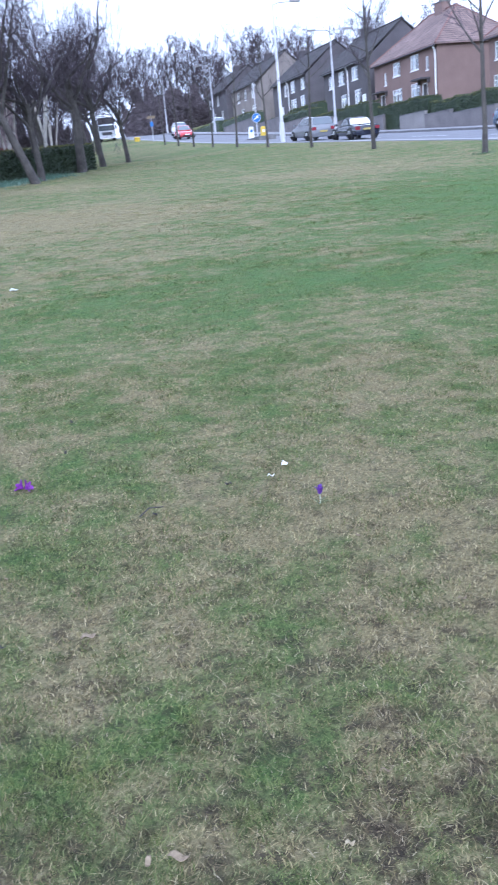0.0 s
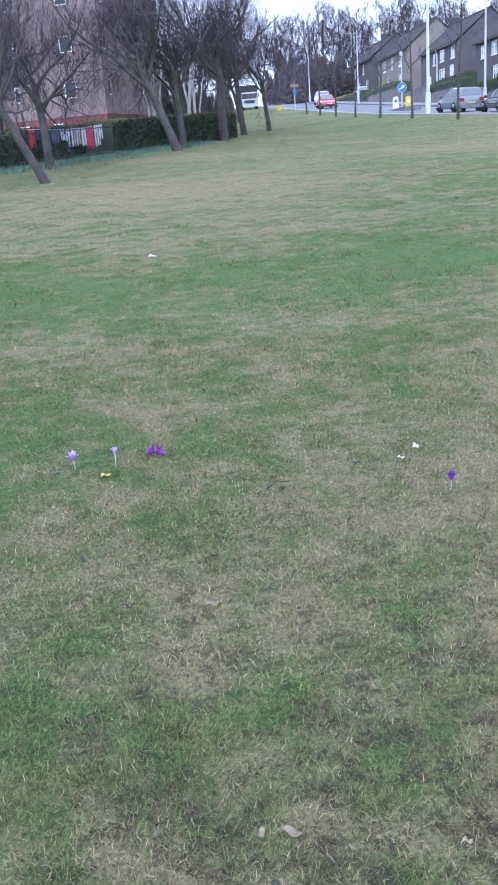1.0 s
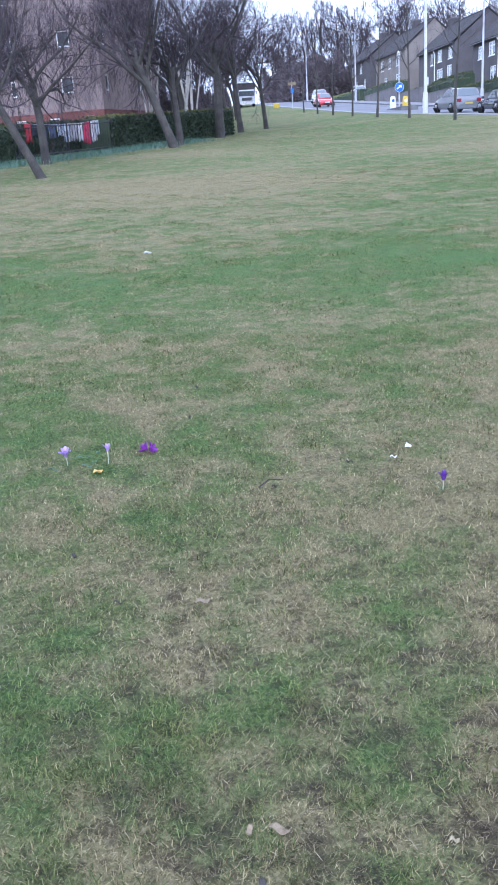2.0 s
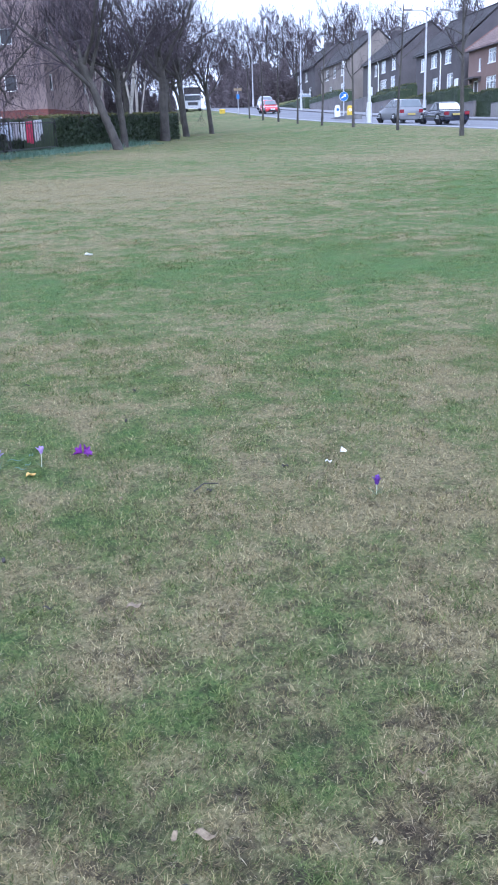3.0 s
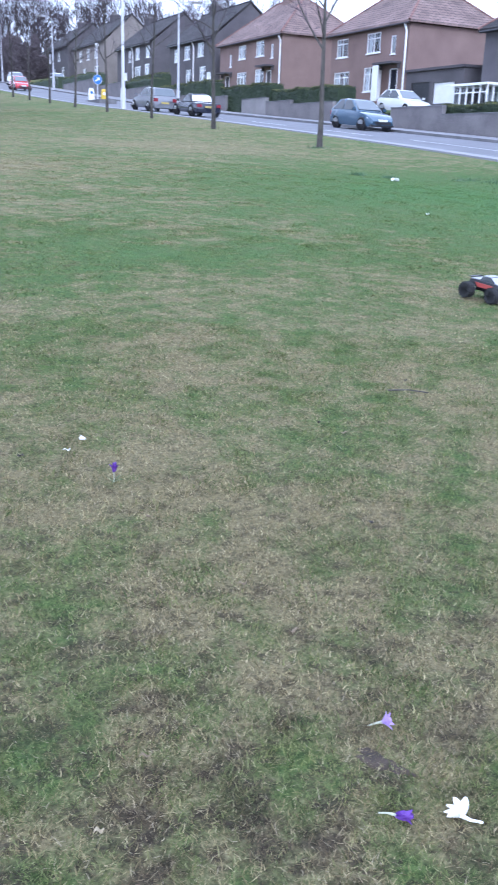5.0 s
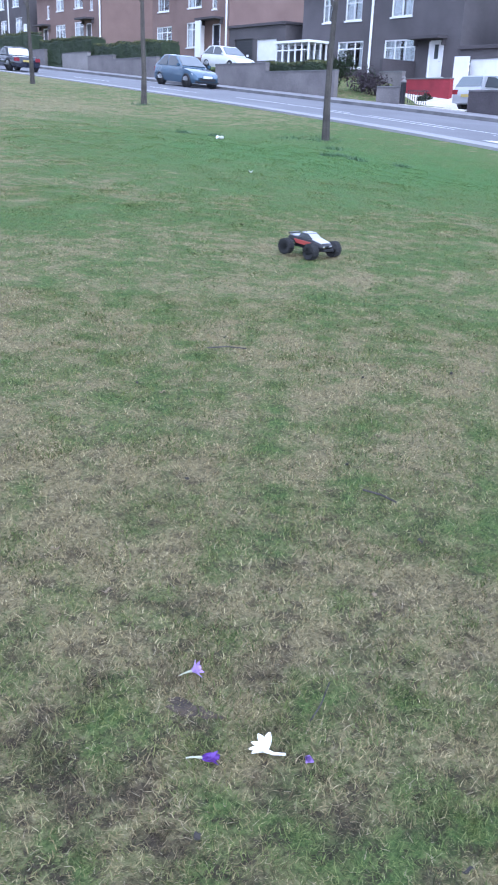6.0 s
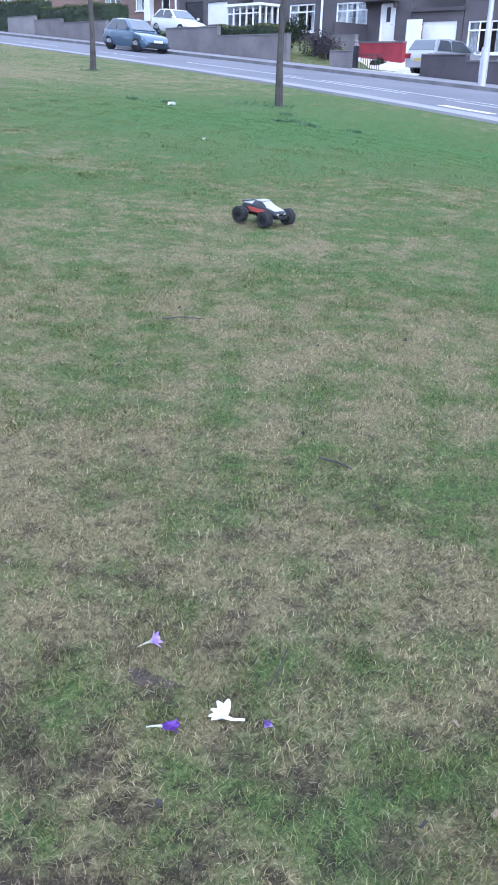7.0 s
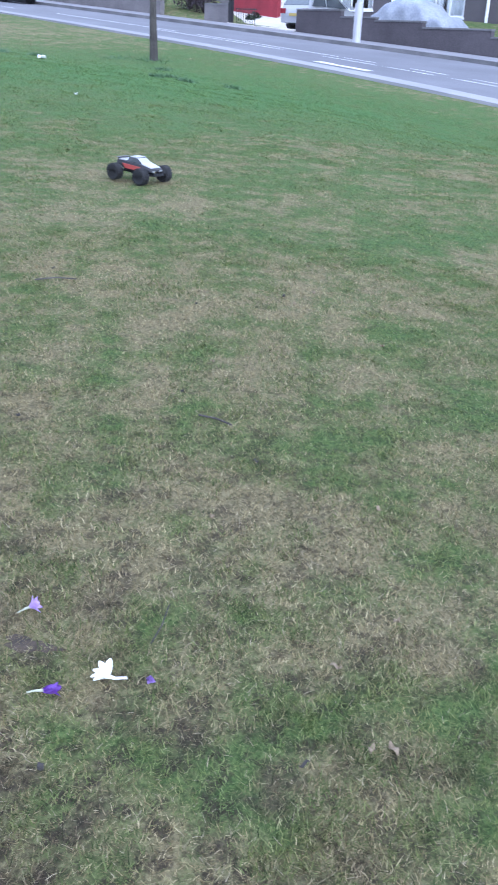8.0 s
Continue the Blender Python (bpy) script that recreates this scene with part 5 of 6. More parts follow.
for k, (az, d, sc) in enumerate(((-1.2, 88, 0.5), (0.4, 84, 0.5), (1.9, 88, 0.5), (3.2, 84, 0.45), (4.3, 92, 0.5), (5.2, 100, 0.4))):
    x, y = d * math.sin(radians(az)), d * math.cos(radians(az))
    copy_thing(th[k % 2], pose(x, y, float(ground_z(x, y)) - 0.2, 0, 0, 31 * k) @ Matrix.Scale(sc, 4))


# ---------------------------------------------------------------- hedge, railings and washing on the lawn's other side
def line_at(f_):
    """Along the park boundary, f_ in metres from the railings' lower end."""
    d = Vector((0.46, 0.888, 0)).normalized()
    p = Vector((-4.9, 31.8, 0)) + d * f_
    return p.x, p.y


def boundary_hedge(f0, f1, hgt, thick, label, count, seed):
    rng = random.Random(seed)
    h = thing("hedge", label, "hedge", group="park boundary hedge")
    nrm = Vector((-0.888, 0.46, 0))
    core, leaf, topl = Shape(), Shape(), Shape()
    n = int((f1 - f0) / 0.5)
    for k in range(n + 1):
        x, y = line_at(f0 + (f1 - f0) * k / n)
        z = float(ground_z(x, y))
        j = rng.uniform(-0.04, 0.04)
        for o, zz in ((0.05, -0.2), (0.06 + j, hgt - 0.2), (0.25, hgt - 0.06 + j), (thick - 0.2, hgt - 0.06 - j), (thick, hgt - 0.2), (thick, -0.2)):
            core.v.append((x + nrm.x * o, y + nrm.y * o, z + zz))
    for k in range(n):
        for i in range(6):
            a_, b_ = 6 * k + i, 6 * k + (i + 1) % 6
            core.f.append((a_, b_, b_ + 6, a_ + 6))
    core.f += [(5, 4, 3, 2, 1, 0), tuple(6 * n + i for i in range(6))]
    for k in range(count):
        x, y = line_at(rng.uniform(f0, f1))
        z = float(ground_z(x, y))
        on_top = rng.random() < 0.35
        o = rng.uniform(0, thick) if on_top else rng.gauss(0.0, 0.05)
        zz = hgt + rng.gauss(0, 0.04) if on_top else rng.uniform(0.05, hgt)
        if k % 9 == 0:
            x, y = line_at(f1 + rng.gauss(0, 0.05))
            o, zz, on_top = rng.uniform(0, thick), rng.uniform(0.05, hgt), False
        p = Vector((x + nrm.x * o, y + nrm.y * o, z + zz))
        u = Vector((rng.gauss(0, 1), rng.gauss(0, 1), rng.gauss(0, 1))).normalized() * 0.05
        v = u.cross(Vector((rng.gauss(0, 1), rng.gauss(0, 1), rng.gauss(0, 1)))).normalized() * 0.035
        (topl if on_top else leaf).add([p - u, p + v, p + u, p - v], [(0, 1, 2, 3)])
    part("inner_growth", core, M_HEDGE, h)
    part("foliage", leaf, M_HEDGE, h)
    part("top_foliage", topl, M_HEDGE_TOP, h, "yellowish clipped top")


boundary_hedge(8.6, 23.0, 1.38, 1.5, "dark green clipped hedge along the lawn", 15000, 3)
boundary_hedge(-14.0, 1.4, 1.25, 1.6, "dark overgrown hedge under the trees", 9000, 4)

rail = thing("railings", "black iron railings in front of the washing", "railings")
for k in range(37):
    f_ = 1.5 + 0.2 * k
    x, y = line_at(f_)
    z = float(ground_z(x, y))
    post = k % 9 == 0
    w = 0.035 if post else 0.014
    part("post" if post else "bar", Shape().tube([(x, y, z - 0.05), (x, y, z + (1.3 if post else 1.24))], [w, w * 0.8], 6), M_BLACK, rail)
xa, ya = line_at(1.5)
xb, yb = line_at(8.7)
for hh in (0.2, 1.15):
    part("rail", Shape().tube([(xa, ya, float(ground_z(xa, ya)) + hh), (xb, yb, float(ground_z(xb, yb)) + hh)], [0.022, 0.022], 6), M_BLACK, rail)

# back hedge and green that the washing hangs against
bh = thing("hedge", "dark clipped back hedge behind the washing", "hedge")
rngh = random.Random(21)
lf = Shape()
core = Shape()
for k in range(30):
    x, y = line_at(-1.0 + 0.42 * k)
    x, y = x - 1.7, y + 0.9
    z = float(ground_z(x, y))
    core.v += [(x, y, z - 0.2), (x, y, z + 1.28), (x - 0.9, y + 0.46, z + 1.28), (x - 0.9, y + 0.46, z - 0.2)]
    for _ in range(90):
        q = Vector((x + rngh.gauss(0, 0.2), y + rngh.gauss(0, 0.2), z + rngh.uniform(0, 1.33)))
        u = Vector((rngh.gauss(0, 1), rngh.gauss(0, 1), rngh.gauss(0, 1))).normalized() * 0.06
        v = u.cross(Vector((0.2, 1, 0.4))).normalized() * 0.06
        lf.add([q - u, q + v, q + u, q - v], [(0, 1, 2, 3)])
core.f = [(4 * k + i, 4 * k + (i + 1) % 4, 4 * k + 4 + (i + 1) % 4, 4 * k + 4 + i) for k in range(29) for i in range(4)] + [(0, 1, 2, 3), (119, 118, 117, 116)]
part("inner_growth", core, M_HEDGE, bh)
part("foliage", lf, M_HEDGE, bh)

wash = thing("washing_line", "washing line strung between two poles", "washing line")
def wash_at(f_):
    x, y = line_at(f_ + 0.6)
    return x - 0.5, y + 0.25
for f_ in (2.0, 9.3):
    x, y = wash_at(f_)
    z = float(ground_z(x, y))
    part("pole", Shape().tube([(x, y, z - 0.05), (x, y, z + 1.36)], [0.04, 0.035], 8), M_BLACK, wash)
pts = []
for k in range(13):
    f_ = 2.0 + 7.3 * k / 12
    x, y = wash_at(f_)
    pts.append((x, y, float(ground_z(x, y)) + 1.32 - 0.12 * math.sin(math.pi * k / 12)))
part("line", Shape().tube(pts, [0.006] * 13, 4), M_NET, wash)
CLOTHES = ((2.5, 0.28, 0.75, (0.42, 0.04, 0.06), "red cotton vest"), (3.0, 0.3, 0.55, (0.03, 0.035, 0.05), "dark T-shirt"), (3.5, 0.3, 0.7, (0.05, 0.07, 0.16), "navy trousers"), (4.1, 0.32, 0.6, (0.1, 0.13, 0.22), "blue shirt"),
           (4.7, 0.3, 0.5, (0.55, 0.6, 0.72), "pale blue top"), (5.15, 0.34, 0.8, (0.6, 0.64, 0.74), "pale blue shirt"), (5.7, 0.34, 0.75, (0.45, 0.42, 0.46), "grey cotton top"), (6.3, 0.26, 0.8, (0.68, 0.66, 0.68), "white towel"),
           (6.75, 0.42, 0.98, (0.62, 0.05, 0.12), "red towel"), (7.3, 0.3, 0.95, (0.7, 0.66, 0.7), "white cotton sheet"), (7.7, 0.34, 0.7, (0.66, 0.68, 0.76), "pale shirt"))
for n, (f_, w, hgt, colr, lab) in enumerate(CLOTHES):
    cl = Shape()
    for k in range(9):
        x, y = wash_at(f_ + w * 1.5 * k / 8)
        u = (f_ + w * 1.5 * k / 8 - 2.0) / 7.3
        zt = float(ground_z(x, y)) + 1.315 - 0.12 * math.sin(math.pi * u)
        ripple = 0.03 * math.sin(k * 1.7 + n)
        for i in range(5):
            q = i / 4
            cl.v.append((x - ripple * q * 1.5, y + ripple * q, zt - 0.85 * hgt * q * (1 + 0.06 * math.sin(k * 0.9 + n * 2))))
    cl.f = [(5 * k + i, 5 * k + i + 1, 5 * k + 6 + i, 5 * k + 5 + i) for k in range(8) for i in range(4)]
    me_ob = part("garment", cl, surface("cloth_" + str(n), tuple(c * 0.85 for c in colr), colr, 6, 60, 0.9, 0.1), smooth=True)
    so = me_ob.modifiers.new("thickness", "SOLIDIFY")
    so.thickness = 0.008
    tagged(me_ob, lab + " hung on the washing line", "laundry", group="washing on the line")

# block of flats behind the trees
flats = thing("block_of_flats", "pinkish harled block of flats on a red brick base", "building")
CX, CY = -1.75, 62.0
ux, uy = Vector((-0.93, 0.37)), Vector((0.55, 0.835))     # along its two visible faces


def flat_face(dirv, length, name):
    nrm = Vector((dirv.y, -dirv.x)) if name == "a" else Vector((-dirv.y, dirv.x))
    if nrm.y > 0:
        nrm = -nrm
    put = lambda a_, t_, z_: (CX + dirv.x * a_ - nrm.x * t_, CY + dirv.y * a_ - nrm.y * t_, z_)
    base, brick, top = 2.5, 5.45, 21.0
    wins = [(a_, a_ + w_, z_, z_ + 1.0) for z_ in (6.6, 9.4, 12.2, 15.0) for a_, w_ in (((2.0, 0.9), (6.2, 0.4), (10.5, 0.9), (14.6, 0.9)) if name == "a" else ((0.5, 0.4), (4.4, 0.4)))]
    low = [(a_, a_ + 0.7, 4.0, 5.1) for a_ in np.arange(0.8, length - 1, 2.5)]
    sh = Shape()
    holed_wall(sh, 0, length, brick, top, wins, put, 0, 0.3)
    part("upper_wall", sh, M_HARL_PINK, flats, weld=True)
    sh = Shape()
    holed_wall(sh, 0, length, base, brick - 0.002, low, put, 0.03, 0.3)
    part("brick_base", sh, M_BRICK, flats, weld=True)
    for a0, a1, z0, z1 in wins + low:
        fr = Shape()
        for p0, p1, q0, q1 in ((a0, a0 + 0.08, z0, z1), (a1 - 0.08, a1, z0, z1), (a0 + 0.08, a1 - 0.08, z0, z0 + 0.08), (a0 + 0.08, a1 - 0.08, z1 - 0.08, z1)):
            fr.add([put(a_, t_, z_) for z_ in (q0, q1) for t_ in (0.08, 0.16) for a_ in (p0, p1)], [(0, 2, 3, 1), (4, 5, 7, 6), (0, 1, 5, 4), (2, 6, 7, 3), (0, 4, 6, 2), (1, 3, 7, 5)])
        w = part("window", fr, M_WHITE, flats)
        pn_ = part("pane", Shape().add([put(a_, t_, z_) for z_ in (z0 + 0.05, z1 - 0.05) for t_ in (0.11, 0.118) for a_ in (a0 + 0.05, a1 - 0.05)], [(0, 2, 3, 1), (4, 5, 7, 6), (0, 1, 5, 4), (2, 6, 7, 3), (0, 4, 6, 2), (1, 3, 7, 5)]), M_CARGLASS, w)


flat_face(ux, 18.0, "a")
flat_face(uy, 6.8, "b")
# plain rear walls and roof that close the block
c0 = Vector((CX, CY))
ca, cb = c0 + ux * 18.0, c0 + uy * 6.8
cc = ca + uy * 6.8
def slab(p, q, z0, z1, t_=0.3):
    d = (q - p).normalized()
    n_ = Vector((-d.y, d.x)) * t_
    pts = [p, q, q + n_, p + n_]
    return Shape().add([(a_.x, a_.y, z0) for a_ in pts] + [(a_.x, a_.y, z1) for a_ in pts], [(0, 3, 2, 1), (4, 5, 6, 7), (0, 1, 5, 4), (1, 2, 6, 5), (2, 3, 7, 6), (3, 0, 4, 7)])
part("rear_wall", slab(ca, cc, 2.5, 21.0), M_HARL_PINK, flats)
part("rear_wall", slab(cc, cb, 2.5, 21.0), M_HARL_PINK, flats)
part("flat_roof", Shape().add([(a_.x, a_.y, z_) for z_ in (21.0, 21.3) for a_ in (c0, cb, cc, ca)], [(0, 3, 2, 1), (4, 5, 6, 7), (0, 1, 5, 4), (1, 2, 6, 5), (2, 3, 7, 6), (3, 0, 4, 7)]), M_STONE_DARK, flats)


# ---------------------------------------------------------------- small things on the lawn
def gz(x, y):
    return float(ground_z(x, y))


def petal(length, width, curl, az, tilt, base=(0, 0, 0), cup=0.25):
    """One cupped, pointed petal; az turns it round the stem, tilt leans it out from upright (degrees)."""
    sh = Shape()
    n, m = 7, 4
    for j in range(n + 1):
        v = j / n
        w = width * math.sin(math.pi * min(v * 0.86 + 0.10, 1)) ** 0.8
        for i in range(m + 1):
            u = i / m * 2 - 1
            ang = radians(tilt) + curl * v
            r_ = length * v
            out_, up_ = r_ * math.sin(ang), r_ * math.cos(ang)
            out_ -= cup * w * u * u * math.cos(ang)
            up_ += cup * w * u * u * math.sin(ang)
            x, y = out_, u * w / 2
            a_ = radians(az)
            sh.v.append((base[0] + x * math.cos(a_) - y * math.sin(a_), base[1] + x * math.sin(a_) + y * math.cos(a_), base[2] + up_))
    sh.f = [(j * (m + 1) + i, j * (m + 1) + i + 1, (j + 1) * (m + 1) + i + 1, (j + 1) * (m + 1) + i) for j in range(n) for i in range(m)]
    return sh


def crocus(x, y, hgt, m, label, tilt=12, rx=0, ry=0, rz=0, stem=True, size=0.04, leaves=True):
    c = thing("crocus", label, "flower", group="crocuses on the lawn")
    c.matrix_basis = pose(x, y, gz(x, y) + (0.0 if stem else 0.014), rx, ry, rz)
    top = hgt if stem else 0.0
    if stem:
        part("stem", Shape().tube([(0, 0, -0.01), (0.002, 0, hgt * 0.5), (0, 0, hgt + 0.004)], [0.0022, 0.0022, 0.003], 6), M_STEM, c)
    elif leaves:
        part("stem", Shape().tube([(0, 0, 0.003), (0, 0.003, -0.018), (0, 0.001, -0.036)], [0.004, 0.0022, 0.002], 6), M_STEM, c, "pale broken stem")
    for k in range(6):
        p = part("petal", petal(size * (1.0 if k % 2 else 0.94), size * 0.5, 0.15 if k % 2 else -0.1, 60 * k, tilt + (4 if k % 2 else 0), (0, 0, top)), m, c, smooth=True)
    if leaves and stem:
        for k in range(4):
            a_ = 1.7 * k + 0.6
            q = Shape()
            for j in range(5):
                v = j / 4
                w = 0.0022 * (1 - v * 0.8)
                px_, py_ = 0.045 * v * math.cos(a_), 0.045 * v * math.sin(a_)
                zz = 0.05 * v - 0.03 * v * v
                q.v += [(px_ - w * math.sin(a_), py_ + w * math.cos(a_), zz), (px_ + w * math.sin(a_), py_ - w * math.cos(a_), zz)]
            q.f = [(2 * j, 2 * j + 1, 2 * j + 3, 2 * j + 2) for j in range(4)]
            part("leaf", q, M_LEAFGREEN, c)
    return c


crocus(1.046, 3.149, 0.045, M_PURPLE, "single violet crocus standing in the grass", 19, 3, 2, 0, size=0.043)
crocus(-0.467, 3.75, 0.045, M_LILAC, "half-open lilac crocus standing in the grass", 30, 8, -6, 30, size=0.05)
crocus(-0.287, 3.725, 0.06, M_LILAC, "pale lilac crocus on a tall thin stem", 24, -4, 4, 10, size=0.038)
crocus(-0.110, 3.82, 0, M_MAGENTA, "deep purple crocus fallen on the grass", 42, 0, 58, 150, stem=False, size=0.044, leaves=False)
crocus(-0.104, 3.815, 0, M_MAGENTA, "deep purple crocus fallen on the grass", 42, 0, 62, -20, stem=False, size=0.044, leaves=False)
crocus(1.056, 3.592, 0, M_PETAL_WHITE, "white fallen flower lying on the grass", 16, 0, 80, 150, stem=False, size=0.03, leaves=False)
crocus(1.075, 1.225, 0, M_PURPLE, "dark violet crocus head lying on its side", 13, 0, 82, -41, stem=False, size=0.042)
crocus(1.222, 1.498, 0, M_LILAC, "crumpled lilac crocus lying on the grass", 38, 0, 66, -30, stem=False, size=0.036)
crocus(1.274, 1.10, 0, M_LILAC, "small violet crocus bud lying on the grass", 9, 0, 62, -115, stem=False, size=0.03, leaves=False)

# white fallen crocus, spread flat towards the viewer
wf = thing("white_flower", "white crocus lying open on the grass", "flower")
wf.matrix_basis = pose(1.207, 1.164, gz(1.207, 1.164) + 0.012, 0, 0, -41)
for az_, ln_, tl_ in ((82, 0.046, 55), (118, 0.046, 62), (150, 0.040, 74), (176, 0.038, 82), (196, 0.032, 84)):
    part("petal", petal(ln_, 0.019, 0.15, az_, tl_, cup=0.3), M_PETAL_WHITE, wf, smooth=True)
part("tube", Shape().tube([(-0.004, 0, 0.004), (0.018, 0, -0.004), (0.045, 0.002, -0.005)], [0.006, 0.0035, 0.003], 8), M_PETAL_WHITE, wf)


def flat_leaf(x, y, length, width, rz, m, label, curl=0.3, name="dead_leaf", cat="leaf"):
    sh = Shape()
    n, k = 8, 4
    for j in range(n + 1):
        v = j / n
        w = width * math.sin(math.pi * (0.06 + 0.9 * v)) ** 0.9
        for i in range(k + 1):
            u = i / k * 2 - 1
            sh.v.append((length * (v - 0.5), u * w / 2, 0.012 + curl * w * u * u * 0.5 + 0.006 * math.sin(v * 7)))
    sh.f = [(j * (k + 1) + i, j * (k + 1) + i + 1, (j + 1) * (k + 1) + i + 1, (j + 1) * (k + 1) + i) for j in range(n) for i in range(k)]
    ob = part(name, sh, m, smooth=True)
    so = ob.modifiers.new("thickness", "SOLIDIFY")
    so.thickness = 0.0012
    ob.matrix_basis = pose(x, y, gz(x, y), 0, 0, rz)
    return tagged(ob, label, cat, group="litter of leaves on the lawn" if cat == "leaf" else "")


flat_leaf(0.04, 2.5, 0.05, 0.03, 10, M_DEAD, "curled grey-brown dead leaf on the grass")
flat_leaf(0.13, 1.53, 0.05, 0.022, -30, M_DEAD, "curled grey-brown dead leaf on the grass")
flat_leaf(1.536, 0.598, 0.04, 0.018, 60, M_DEAD, "pale dry leaf on the grass")
flat_leaf(1.50, 0.63, 0.03, 0.016, 20, M_DEAD, "pale dry leaf on the grass")
flat_leaf(-0.326, 3.622, 0.045, 0.03, 30, M_ORANGE, "faded orange petal on the grass", 0.6)
for lx_, ly_, ll_, la_ in ((-0.40, 3.80, 0.075, 12), (-0.375, 3.70, 0.06, -14), (-0.345, 3.735, 0.05, 62), (-0.335, 3.84, 0.045, 70), (-0.52, 3.70, 0.06, -30)):
    flat_leaf(lx_, ly_, ll_, 0.007, la_, M_DAFF, "narrow limp grey-green crocus leaf on the grass", 0.8)
flat_leaf(0.95, 3.51, 0.03, 0.015, 0, M_PAPER, "small white scrap on the grass", 0.2, "paper_scrap", "litter")
flat_leaf(0.0, 9.89, 0.09, 0.06, 10, M_PAPER, "white scrap of paper on the lawn", 0.8, "paper_scrap", "litter")
flat_leaf(11.92, 17.0, 0.22, 0.16, 10, M_PAPER, "crumpled white litter on the lawn", 0.9, "paper_scrap", "litter")
flat_leaf(8.31, 10.91, 0.08, 0.06, 40, M_PAPER, "white scrap of paper on the lawn", 0.9, "paper_scrap", "litter")
flat_leaf(0.48, 1.43, 0.022, 0.014, 0, M_STRAW, "pale withered leaf in the turf", 0.6)
rngl = random.Random(77)
for k in range(34):
    a_, d_ = radians(rngl.uniform(-8, 66)), rngl.uniform(1.2, 5.0)
    flat_leaf(d_ * math.sin(a_), d_ * math.cos(a_), rngl.uniform(0.015, 0.035), rngl.uniform(0.008, 0.018), rngl.uniform(0, 360), rngl.choice((M_DEAD, M_DEAD, M_BARK)), "small withered leaf in the turf", rngl.uniform(0.2, 0.9))


def twig(pts, r, label):
    ob = part("twig", Shape().tube([(x, y, gz(x, y) + z) for x, y, z in pts], [r * (1 - 0.12 * k) for k in range(len(pts))], 6), M_BARK)
    return tagged(ob, label, "twig")


twig([(2.345, 2.06, 0.012), (2.37, 1.99, 0.018), (2.39, 1.93, 0.012)], 0.004, "thin brown twig lying on the grass")
twig([(2.80, 3.80, 0.015), (2.9, 3.75, 0.02), (2.98, 3.68, 0.015)], 0.004, "thin brown twig lying on the grass")
twig([(0.33, 3.30, 0.015), (0.38, 3.36, 0.02), (0.44, 3.37, 0.012)], 0.003, "thin brown twig lying on the grass")
twig([(1.36, 1.19, 0.012), (1.42, 1.22, 0.016), (1.50, 1.28, 0.012)], 0.002, "thin dry stalk lying on the grass")

# scraped bare earth beside the fallen flowers
mud = Shape()
n_ = 26
mud.v.append((1.15, 1.39, gz(1.15, 1.39) + 0.004))
for ring in (0.45, 0.75, 1.0):
    for k in range(n_):
        a_ = 2 * math.pi * k / n_
        w = ring * (1 + 0.25 * math.sin(3 * a_ + 1) + 0.15 * math.sin(7 * a_))
        lx, ly = 0.085 * math.cos(a_) * w, 0.032 * math.sin(a_) * w
        x, y = 1.15 + lx * 0.5 + ly * 0.86, 1.39 - lx * 0.86 + ly * 0.5
        mud.v.append((x, y, gz(x, y) + (0.002 if ring < 0.9 else -0.006)))
mud.f = [(0, 1 + k, 1 + (k + 1) % n_) for k in range(n_)] + [(1 + r_ * n_ + k, 1 + (r_ + 1) * n_ + k, 1 + (r_ + 1) * n_ + (k + 1) % n_, 1 + r_ * n_ + (k + 1) % n_) for r_ in range(2) for k in range(n_)]
tagged(part("bare_earth", mud, M_MUD, smooth=True), "scraped patch of bare brown earth", "bare earth", kind="structure")


